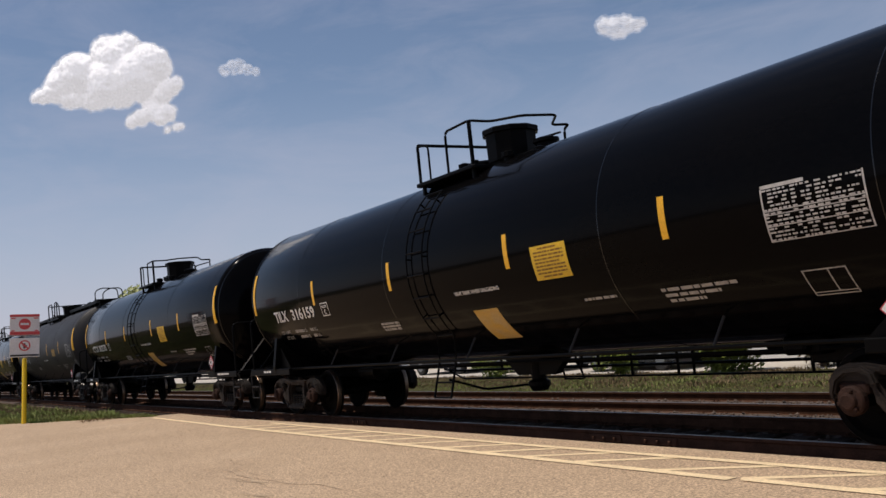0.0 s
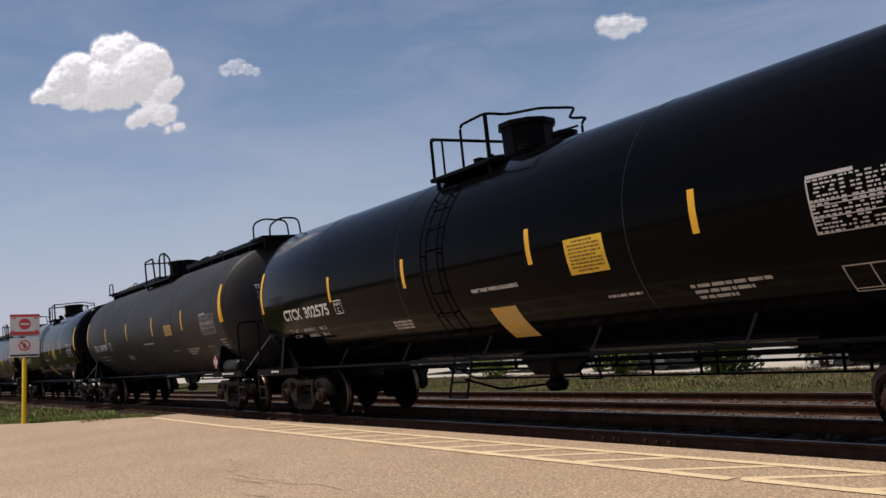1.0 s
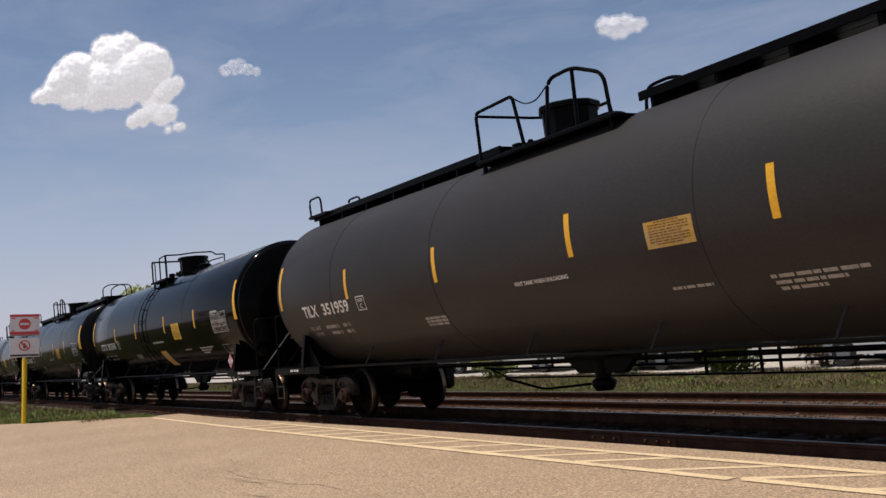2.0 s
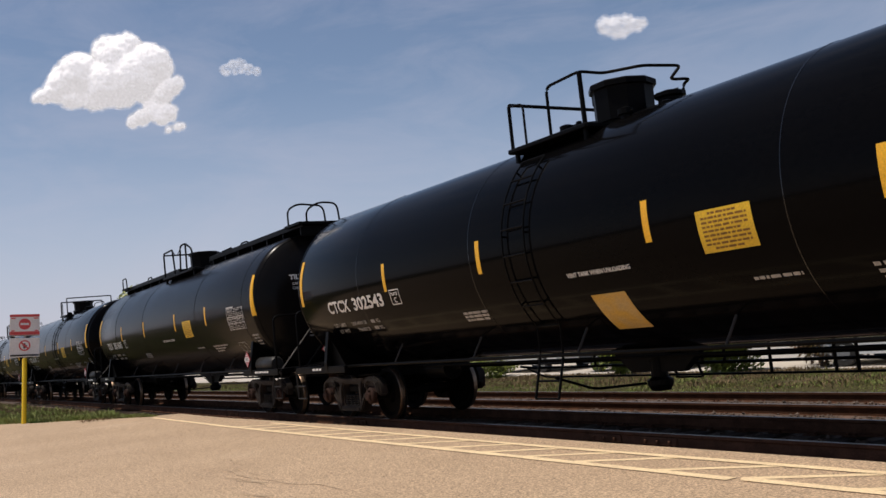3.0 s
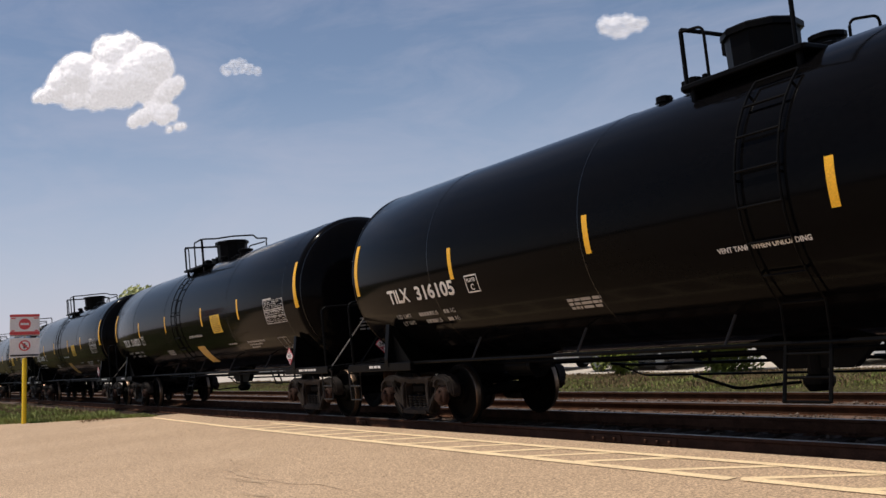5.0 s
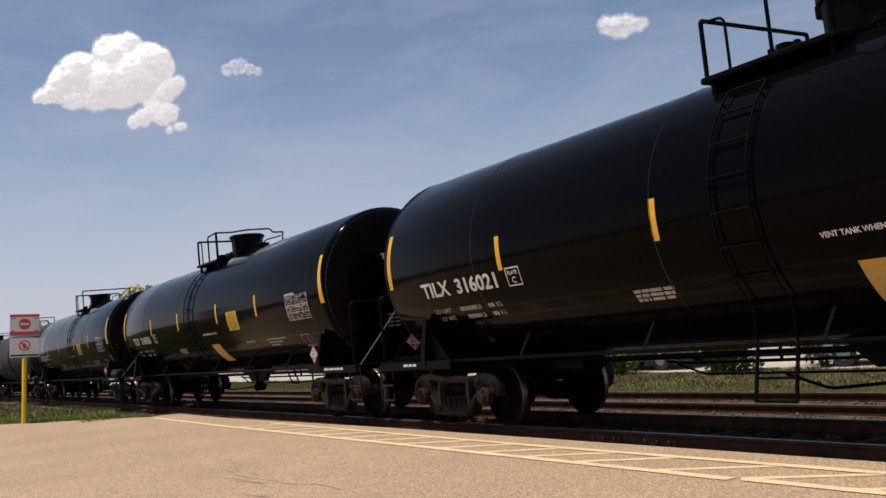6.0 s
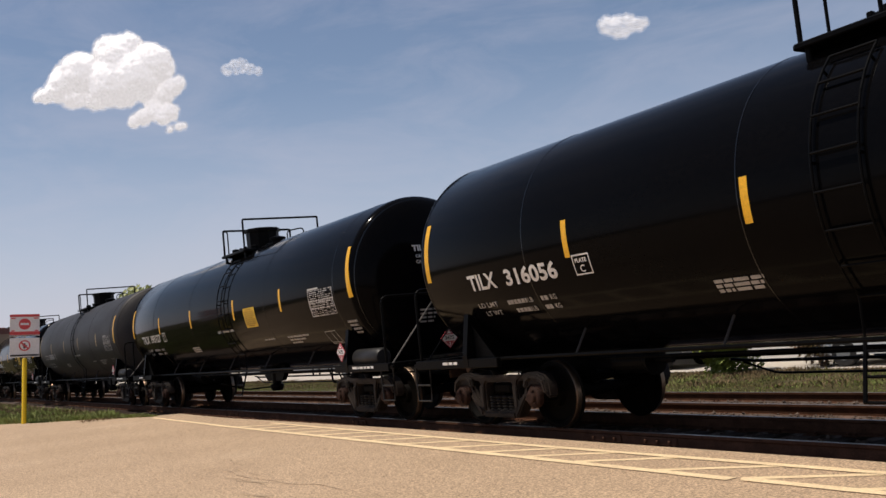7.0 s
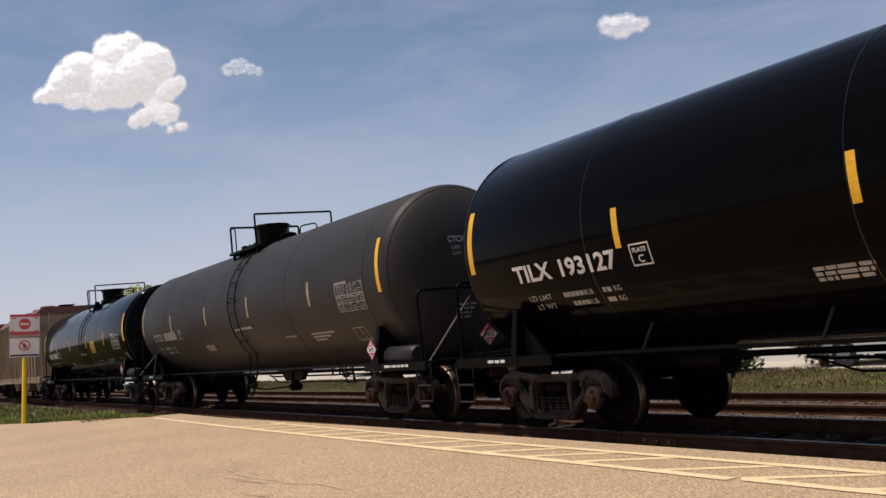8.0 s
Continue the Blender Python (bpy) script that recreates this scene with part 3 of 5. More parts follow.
def manway(car, style, x0, x1, hx):
    """Top platform, its rails and the valve housing."""
    z = 3.86
    pf = Shape().box(x0, x1, -0.95, -0.42, z - 0.03, z + 0.01).box(x0, x1, 0.42, 0.95, z - 0.03, z + 0.01)
    for y in (-0.95, 0.95):
        pf.box(x0, x1, y - 0.02, y + 0.02, z - 0.05, z + 0.012)
        for x in (x0 + 0.1, x1 - 0.1):
            pf.box(x - 0.03, x + 0.03, y * 0.92 - 0.03, y * 0.92 + 0.03, z - 0.28, z)
    for i in range(int((x1 - x0 - 0.15) / 0.13)):
        x = x0 + 0.1 + i * 0.13
        pf.box(x, x + 0.05, -0.93, -0.44, z + 0.008, z + 0.02, 0.004)
    for x in (x0, x1):
        pf.box(x - 0.025, x + 0.025, -0.95, 0.95, z - 0.05, z + 0.01)
    part("platform", pf, FITTING, car, "black open grating platform on the tank's crown")
    T = 4.53
    rr = 0.021
    def rail(pts, r=rr, bend=0.1):
        part("handrail", pipe(pts, r, bend), FITTING, car, "black pipe handrail", True)
    if style != "board":
        a = x0 + 0.04
        rail([(a, -0.9, z - 0.05), (a, -0.9, T - 0.02), (a, 0.9, T - 0.02), (a, 0.9, z - 0.05)], 0.026, 0.04)
        rail([(a + 0.32, -0.9, z - 0.05), (a + 0.32, -0.9, T - 0.08), (a + 0.02, -0.9, T - 0.05)], 0.017)
    if style == "board":
        for y in (-0.9, 0.9):
            rail([(-1.16, y, z - 0.06), (-1.19, y, T + 0.07), (-0.27, y, T + 0.09), (-0.08, y, z - 0.1)], 0.026, 0.08)
            rail([(0.42, y, z - 0.02), (0.53, y, T + 0.09), (1.04, y, T + 0.11), (1.61, y, T - 0.12), (1.67, y, z - 0.02)], 0.026, 0.16)
        rail([(1.04, -0.9, z - 0.02), (1.04, -0.9, T + 0.1)], 0.026)
        rail([(-1.17, -0.88, T + 0.02), (-1.17, 0.2, T + 0.04), (-0.95, 0.9, T + 0.04), (-0.95, 0.9, z)], 0.022, 0.2)
        part("safety_chain", pipe([(-0.27, -0.9, T + 0.06), (0.0, -0.9, T - 0.10), (0.25, -0.9, T - 0.12), (0.51, -0.9, T + 0.02)], 0.010, 0.2, 6), FITTING, car)
    elif style == "step":
        b = x1 - 0.08
        rail([(b - 0.68, -0.9, z - 0.05), (b - 0.68, -0.9, T), (b, -0.9, T + 0.02), (b, -0.5, T + 0.02), (b + 0.42, -0.2, T + 0.02), (b + 0.54, 0.35, T + 0.02), (b + 0.08, 0.62, T - 0.02),
              (b + 0.22, 0.86, T - 0.03), (b + 0.04, 0.9, T - 0.06), (b + 0.04, 0.9, z)])
        rail([(b + 0.01, -0.9, z - 0.05), (b, -0.9, T + 0.02)], 0.032)
        rail([(b - 0.53, 0.55, z + 0.1), (b - 0.53, 0.6, T - 0.15), (b - 0.03, 0.88, T - 0.1)], 0.018)
    else:
        b = x1 - 0.1
        rail([(b, -0.9, z - 0.05), (b, -0.9, T + 0.06), (b + 0.2, 0.95, T + 0.06), (b + 0.2, 0.95, z)], 0.024, 0.03)
        rail([(b - 0.2, 0.3, z), (b - 0.2, 0.3, T - 0.22), (b - 0.1, 0.7, T - 0.16), (b - 0.1, 0.7, z)], 0.017)
    hs = Shape().lathe([(3.88, 0.36), (3.96, 0.37), (3.97, 0.40), (4.40, 0.41), (4.405, 0.455), (4.47, 0.455), (4.49, 0.43), (4.50, 0.1)], "z", (hx, 0, 0), 10)
    ho = part("valve_housing", hs, FITTING, car, "black round valve housing with a hinged lid")
    part("hinge", Shape().box(hx - 0.5, hx - 0.38, -0.12, 0.12, 4.30, 4.46, 0.02), FITTING, ho)
    lid = Shape().lathe([(3.9, 0.30), (4.02, 0.30), (4.03, 0.35), (4.09, 0.35), (4.12, 0.30)], "z", (hx - 0.83, 0.05, 0), 20)
    for i in range(6):
        t = i * math.pi / 3
        lid.box(hx - 0.83 + 0.33 * math.cos(t) - 0.035, hx - 0.83 + 0.33 * math.cos(t) + 0.035, 0.05 + 0.33 * math.sin(t) - 0.035, 0.05 + 0.33 * math.sin(t) + 0.035, 4.0, 4.14)
    part("manway_lid", lid, FITTING, car)
    sv = Shape().lathe([(3.92, 0.16), (4.1, 0.16), (4.12, 0.2), (4.17, 0.2), (4.2, 0.1)], "z", (hx + 0.74, 0.1, 0), 14)
    part("safety_valve", sv, FITTING, car)
    for k, (px, py, h) in enumerate(((-0.62, -0.5, 0.16), (0.45, -0.42, 0.13), (-1.25, -0.35, 0.12), (0.95, -0.2, 0.10), (-0.55, 0.5, 0.2))):
        fit = Shape().lathe([(3.80, 0.07), (3.86 + h * 0.6, 0.07), (3.87 + h * 0.6, 0.10), (3.89 + h, 0.10), (3.91 + h, 0.04)], "z", (hx + px, py, 0), 10)
        part("fitting", fit.tube([(hx + px - 0.14, py, 3.84 + h), (hx + px + 0.14, py, 3.84 + h)], 0.016, 6), FITTING, car)
    part("valve_saddle", Shape().lathe([(-0.8, 0.3), (-0.75, 0.42), (0.75, 0.42), (0.8, 0.3)], "x", (0.05, 0, 3.62), 20), FITTING, car)


def stencil_table(car, x0, x1, d0, d1, seed, mat):
    rng = random.Random(seed)
    s = Shape()
    w, t = 0.018, 0.5
    cols = [0.0, 0.30, 0.40, 0.54, 0.68, 0.84, 1.0]
    rows = 14
    for j in range(rows + 1):
        d = d0 + (d1 - d0) * j / rows
        if j in (4, 7, 8) or j == 0:
            patch(s, x0, x1, d, d + t * 0.7, 0.005)
        if j == rows:
            patch(s, x0, x0 + 0.45 * (x1 - x0), d, d + 1.3, 0.005)
    for j in range(rows):
        a = d0 + (d1 - d0) * (j + 0.28) / rows
        b = d0 + (d1 - d0) * (j + 0.74) / rows
        for c0, c1 in zip(cols, cols[1:]):
            x, e = x0 + c0 * (x1 - x0) + 0.01, x0 + c1 * (x1 - x0) - 0.012
            while x < e - 0.02:
                n = min(rng.uniform(0.02, 0.07), e - x)
                if rng.random() < 0.84:
                    patch(s, x, x + n, a, b, 0.005, 1)
                x += n + rng.uniform(0.010, 0.022)
    for c in (0.0, 1.0):
        patch(s, x0 + c * (x1 - x0) - w / 2, x0 + c * (x1 - x0) + w / 2, d0, d1, 0.005)
    tagged(part("test_stencil", s, mat, car, "white stencilled test table"), kind="stuff")


def outline(shape, x0, x1, d0, d1, w=0.014, deg=0.55):
    patch(shape, x0, x1, d0, d0 + deg, 0.005)
    patch(shape, x0, x1, d1 - deg, d1, 0.005)
    patch(shape, x0, x0 + w, d0, d1, 0.005)
    patch(shape, x1 - w, x1, d0, d1, 0.005)


def bars(shape, x0, x1, d0, d1, rng, lo=0.03, hi=0.12, gap=0.02):
    x = x0
    while x < x1 - 0.01:
        n = min(rng.uniform(lo, hi), x1 - x)
        patch(shape, x, x + n, d0, d1, 0.005, 1)
        x += n + gap * rng.uniform(0.6, 1.6)


def tank_car(paint, style, board):
    car = empty("tank_car")
    part("tank", tank_shell(), paint, car, "", True)
    for x in (-7.99, -5.47, -1.95, 3.35, 6.85, 7.60):
        part("weld_seam", ring(x), SEAM if paint is GLOSS else paint, car, "", True)
    rng = random.Random(4)
    if style == "step" and not board:
        part("lower_placard", patch(Shape(), 0.29, 0.88, -53.2, -30.6), PATCH_TAN, car, "weathered tan placard")
    s = Shape()
    outline(s, 5.83, 6.30, -43.6, -31.7)
    patch(s, 6.10, 6.115, -42, -31.7, 0.005)
    patch(s, 5.84, 6.29, -42.2, -41.7, 0.005)
    part("consolidated_stencil_frame", s, GREYSTENCIL, car)
    s = Shape()
    wrap_text(s, "VENT TANK WHEN UNLOADING", 0.04, 1.15, -20.6, -18.4, 0.03)
    part("vent_stencil", s, WHITE, car)
    s = Shape()
    bars(s, 2.71, 3.28, -33.2, -31.8, rng)
    for j in range(3):
        bars(s, 4.0 + 0.02 * j, 5.06 - 0.25 * j, -33.4 - 2.9 * j, -31.8 - 2.9 * j, rng, 0.03, 0.2, 0.02)
        bars(s, -2.57, -1.94 - 0.03 * j, -32.6 - 2.3 * j, -31.0 - 2.3 * j, rng, 0.03, 0.2, 0.02)
    if style == "flat" or board:
        for j in range(4):
            bars(s, 7.02 + 0.03 * j, 7.40 - 0.05 * (j % 2), -27.5 - 3.0 * j, -25.8 - 3.0 * j, rng, 0.03, 0.1, 0.02)
    tagged(part("small_stencil", s, GREYSTENCIL, car), kind="stuff")
    # side ladder, both sides of the crown
    lx0, lx1 = {"step": (-1.06, -0.58), "flat": (0.47, 0.98), "rear": (0.05, 0.52)}[style]
    for flip in () if board else (1, -1):
        s = Shape()
        for x in (lx0, lx1):
            pts = [(x, flip * p[1], p[2]) for p in (on_tank(x, d, 0.05) for d in range(-44, 54, 7))]
            s.tube([(x, -flip * 1.12, 1.0)] + pts, 0.013, 6)
            for d in (-30, 5, 40):
                p, q = on_tank(x, d, 0.0), on_tank(x, d, 0.05)
                s.tube([(x, flip * p[1], p[2]), (x, flip * q[1], q[2])], 0.014, 6)
        for d in range(-44, 54, 13):
            p = on_tank(0, d, 0.05)
            s.tube([(lx0, flip * p[1], p[2]), (lx1, flip * p[1], p[2])], 0.014, 6)
        part("side_ladder", s, FITTING, car, "black side ladder")
    x0, x1, hx = (-1.22, 1.75, -0.14) if board else {"step": (-1.5, 0.16, -0.12), "flat": (-0.6, 0.98, -0.2), "rear": (-1.22, 0.6, -0.7)}[style]
    manway(car, "board" if board else style, x0, x1, hx)
    # side pipe rails on brackets
    for side in (-1, 1):
        y = side * 1.12
        part("side_rail", pipe([(-6.7, side * 1.30, 1.0), (-6.4, y, 1.0), (0, y, 1.0), (6.6, y, 1.0), (7.0, side * 1.30, 1.0)], 0.026), FITTING, car, "black pipe rail along the tank's flank", True)
        for x in (-5.1, -2.7, -0.3, 2.1, 4.5):
            part("rail_bracket", Shape().tube([(x, y, 1.0), (x + 0.06, side * 0.96, 1.32)], 0.016, 6), MATTE if side < 0 else FITTING, car)
        if side > 0:
            part("brake_pipe", pipe([(-4.6, y, 0.70), (-4.2, y, 0.67), (5.4, y, 0.67), (5.8, y, 0.80)], 0.022), FITTING, car, "black brake pipe slung under the far rail", True)
            part("brake_rod", pipe([(-4.4, y, 0.66), (-3.9, y, 0.51), (4.6, y, 0.51), (5.0, y, 0.66)], 0.016), FITTING, car)
            for x, low in ((-2.6, 0.67), (-0.35, 0.67), (0.05, 0.67), (0.8, 0.51), (1.75, 0.51), (2.05, 0.51), (4.0, 0.51), (4.35, 0.51)):
                part("rail_hanger", Shape().box(x - 0.022, x + 0.022, y - 0.02, y + 0.02, low, 1.0), FITTING, car)
        if board:
            continue
        st = Shape()
        for x in (lx0, lx1):
            st.tube([(x, side * 1.12, 1.0), (x + 0.04, side * 1.3, 0.46)], 0.02, 6)
        for k in (0.46, 0.68, 0.9):
            st.tube([(lx0 + 0.02, side * (1.42 - 0.3 * k), k), (lx1 + 0.02, side * (1.42 - 0.3 * k), k)], 0.016, 6)
        part("ladder_stirrup", st, FITTING, car)
    # underside
    s = Shape().box(-0.42, 0.42, -0.3, 0.3, 0.86, 1.0, 0.04).lathe([(0.42, 0.12), (0.5, 0.17), (0.56, 0.17), (0.6, 0.11), (0.84, 0.11), (0.88, 0.2)], "z", (-0.05, 0, 0), 16)
    s.prism([(-0.9, 0.98), (0.8, 0.98), (0.42, 0.66), (-0.5, 0.66)], "y", -0.06, 0.06)
    part("bottom_outlet", s, FITTING, car)
    part("valve_handle", pipe([(-0.2, -0.1, 0.52), (-0.7, -0.55, 0.5), (-0.7, -1.2, 0.72)], 0.018), FITTING, car)
    part("brake_rod", Shape().tube([(-6.0, 0.35, 0.80), (6.4, 0.30, 0.82)], 0.022, 6), FITTING, car)
    part("brake_pipe", Shape().tube([(-8.6, 0.25, 0.92), (-5, -0.55, 0.9), (5, -0.55, 0.9), (8.6, -0.25, 0.92)], 0.022, 6), FITTING, car)
    part("control_valve", Shape().box(4.9, 5.4, -0.55, -0.2, 0.84, 1.04, 0.04).box(5.0, 5.28, -0.66, -0.52, 0.88, 1.0, 0.03).lathe([(4.2, 0.05), (4.26, 0.10), (4.8, 0.10), (4.86, 0.05)], "x", (0, 0.1, 0.94), 16), FITTING, car)
    part("brake_cylinder", Shape().lathe([(-5.2, 0.08), (-5.15, 0.16), (-4.6, 0.16), (-4.55, 0.19), (-4.5, 0.19), (-4.48, 0.05), (-4.2, 0.04)], "x", (0, -0.35, 0.84), 18), FITTING, car)
    # ends
    for e, tx, xe in ((1, TRUCKS[0], 8.55), (-1, TRUCKS[1], -8.60)):
        a, b = sorted((tx - e * 1.9, xe))
        part("stub_sill", Shape().box(a, b, -0.33, 0.33, 0.74, 1.06, 0.02), FITTING, car)
        arc = [(-(R - 0.004) * math.cos(radians(d)), ZC + (R - 0.004) * math.sin(radians(d))) for d in range(-34, -147, -8)]
        web = [(-1.40, 0.90), (-1.42, 1.06), (-1.33, 1.62)] + arc + [(1.33, 1.62), (1.42, 1.06), (1.40, 0.90), (0.9, 0.80), (-0.9, 0.80)]
        bx = tx if e > 0 else tx - 0.26
        part("body_bolster", Shape().prism(web, "x", bx - 0.025, bx + 0.025), FITTING, car)
        for side in (-1, 1):
            fl = [(side * 1.44, 0.90), (side * 1.455, 1.08), (side * 1.36, 1.66), (side * 1.22, 1.60), (side * 1.26, 1.62), (side * 1.34, 1.58), (side * 1.425, 1.06), (side * 1.41, 0.90)]
            s = Shape().prism(fl, "x", bx - 0.055, bx + 0.055)
            part("bolster_flange", s, FITTING, car)
            c0, c1 = sorted((tx - e * 0.5, xe))
            part("side_sill", Shape().box(c0, c1, side * 1.40 - 0.04, side * 1.40 + 0.04, 0.90, 1.03, 0.01), FITTING, car)
            part("gusset", Shape().prism([(bx + 0.02, 1.5), (bx + 0.02, 1.02), (bx + e * -0.55, 1.02)], "y", side * 1.30 - 0.01, side * 1.30 + 0.01), FITTING, car)
        s = Shape()
        x = 7.22 if e > 0 else -7.80
        for n in (0.18, 0.04, 0.13, 0.09, 0.11, 0.10) if e > 0 else (0.14, 0.10, 0.10):
            s.add([(x, -1.4435, 0.955), (x + n, -1.4435, 0.955), (x + n, -1.4435, 0.995), (x, -1.4435, 0.995)], [(0, 1, 2, 3)])
            x += n + 0.03
        part("sill_stencil", s, WHITE, car)
        g0, g1 = sorted((xe - e * 0.32, xe + e * 0.1))
        gr = Shape()
        for i in range(9):
            y = -1.38 + i * 0.31
            gr.box(g0, g1, y, y + 0.27, 0.985, 1.03, 0.006)
        gr.box(g0, g1, -1.42, 1.42, 0.93, 0.985, 0.01)
        part("end_platform", gr, FITTING, car)
        xr = xe - e * 0.12
        part("end_handrail", pipe([(xr, -1.40, 1.0), (xr, -1.40, 2.13), (xr, 1.40, 2.13), (xr, 1.40, 1.0)], 0.024, 0.14), FITTING, car, "black pipe handrail across the end", True)
        part("end_handrail", pipe([(xr, 0.25, 1.9), (xr, 0.25, 2.34), (xr, 1.42, 2.34), (xr, 1.42, 1.0)], 0.018, 0.1), FITTING, car, "", True)
        for side in (-1, 1):
            part("end_brace", Shape().tube([(xr, side * 1.30, 1.0), (xr, side * 0.42, 1.98)], 0.013, 6), PALESTEEL if side < 0 and e > 0 else FITTING, car)
            if side > 0:
                part("diagonal_strut", Shape().tube([(xr + e * 0.1, side * 1.35, 1.03), (xr + e * 0.1, side * 0.75, 2.1)], 0.02, 6), FITTING, car)
            part("corner_step", Shape().tube([(xe - e * 0.35, side * 1.40, 0.95), (xe - e * 0.32, side * 1.40, 0.42), (xe + e * 0.06, side * 1.40, 0.42), (xe + e * 0.09, side * 1.40, 0.95)], 0.02, 6).tube(
                [(xe - e * 0.33, side * 1.40, 0.66), (xe + e * 0.07, side * 1.40, 0.66)], 0.016, 6), WORNSTEEL, car)
        cpl = Shape().box(*sorted((xe, e * 9.0)), -0.09, 0.09, 0.78, 0.92, 0.02)
        k0, k1 = sorted((e * 8.88, e * 9.06))
        cpl.box(k0, k1, -0.17, 0.15, 0.70, 0.99, 0.04).box(*sorted((xe, xe + e * 0.05)), -0.3, 0.3, 0.66, 1.06, 0.02)
        part("coupler", cpl, RUST, car)
        part("air_hose", pipe([(xe, 0.35, 0.88), (e * 8.9, 0.38, 0.72), (e * 8.98, 0.30, 0.45), (e * 9.03, 0.12, 0.42)], 0.028, 0.12), RUBBER, car)
        part("uncoupling_lever", pipe([(xe, -1.3, 0.86), (xe + e * 0.16, -0.9, 0.84), (xe + e * 0.16, -0.35, 0.84), (e * 8.9, -0.1, 0.98)], 0.014), FITTING, car)
        make_truck(car, tx)
    if not (style == "step" and not board):
        part("air_reservoir", Shape().lathe([(7.42, 0.05), (7.43, 0.13), (7.47, 0.16), (8.33, 0.16), (8.37, 0.13), (8.38, 0.05)], "x", (-0.36, -1.22, 1.13), 20), RESERVOIR, car, "dusty grey air reservoir", True)
    hb = Shape().tube([(8.62, 0.35 + 0.27 * math.cos(t), 1.80 + 0.27 * math.sin(t)) for t in [2 * math.pi * i / 24 for i in range(24)]], 0.018, 6, True)
    for i in range(3):
        t = 2 * math.pi * i / 3
        hb.tube([(8.6, 0.35, 1.8), (8.62, 0.35 + 0.27 * math.cos(t), 1.8 + 0.27 * math.sin(t))], 0.013, 6)
    part("hand_brake_wheel", hb, RUNGEAR, car)
    part("hand_brake_gear", Shape().box(8.44, 8.58, 0.15, 0.55, 1.5, 2.0, 0.04).box(8.48, 8.54, 0.28, 0.42, 1.03, 1.5), RUNGEAR, car)
    diamond(car, 6.87, -1.462, 1.27, "side")
    diamond(car, 8.62, -0.26, 1.34, "end")
    if board:
        zb = 4.11
        for b0, b1, ex in ((-8.2, -1.3, -8.25), (1.7, 8.2, 7.4)):
            s = Shape()
            for i in range(4):
                y = -0.42 + i * 0.215
                s.box(b0, b1, y, y + 0.205, zb, zb + 0.035, 0.006)
            for i in range(7):
                x = b0 + 0.2 + (b1 - b0 - 0.4) * i / 6
                s.box(x - 0.03, x + 0.03, -0.42, 0.42, zb - 0.24, zb + 0.002, 0.006)
            s.box(ex, ex + 0.85, -0.55, 0.55, zb - 0.02, zb + 0.04, 0.006)
            s.box(b0, b1, -0.45, -0.415, zb - 0.07, zb + 0.045, 0.006)
            part("running_board", s, FITTING, car, "black running board along the crown")
        for x, e in ((8.12, 1), (-8.12, -1)):
            q = x - e * 0.64
            for y in () if e > 0 else (-0.5, 0.42):
                part("board_hoop", pipe([(-8.22, y, zb), (-8.26, y, zb + 0.40), (-7.70, y, zb + 0.40), (-7.66, y, zb)], 0.022, 0.14), FITTING, car, "", True)
            for pts in () if e < 0 else ([(q, -0.47, zb), (q, -0.47, zb + 0.42), (q, -0.2, zb + 0.55), (q, 0.42, zb + 0.50), (q, 0.46, zb)],
                                         [(x, -0.30, zb), (x, -0.30, zb + 0.30), (x, 0.0, zb + 0.48), (x, 0.46, zb + 0.46), (x + 0.04, 0.52, zb - 0.4)]):
                part("board_hoop", pipe(pts, 0.022, 0.16), FITTING, car, "", True)
            s = Shape()
            for y in (-0.02, 0.42):
                s.tube([(x + e * 0.02, y, zb), (x + e * 0.10, y, 3.4), (x + e * 0.20, y, 2.2), (x + e * 0.3, y, 1.05)], 0.018, 6)
            for i in range(9):
                z = 1.35 + i * 0.31
                xx = x + e * (0.30 - 0.085 * (z - 1.05))
                s.tube([(xx, -0.02, z), (xx, 0.42, z)], 0.013, 6)
            part("end_ladder", s, FITTING, car, "black end ladder")
    return car


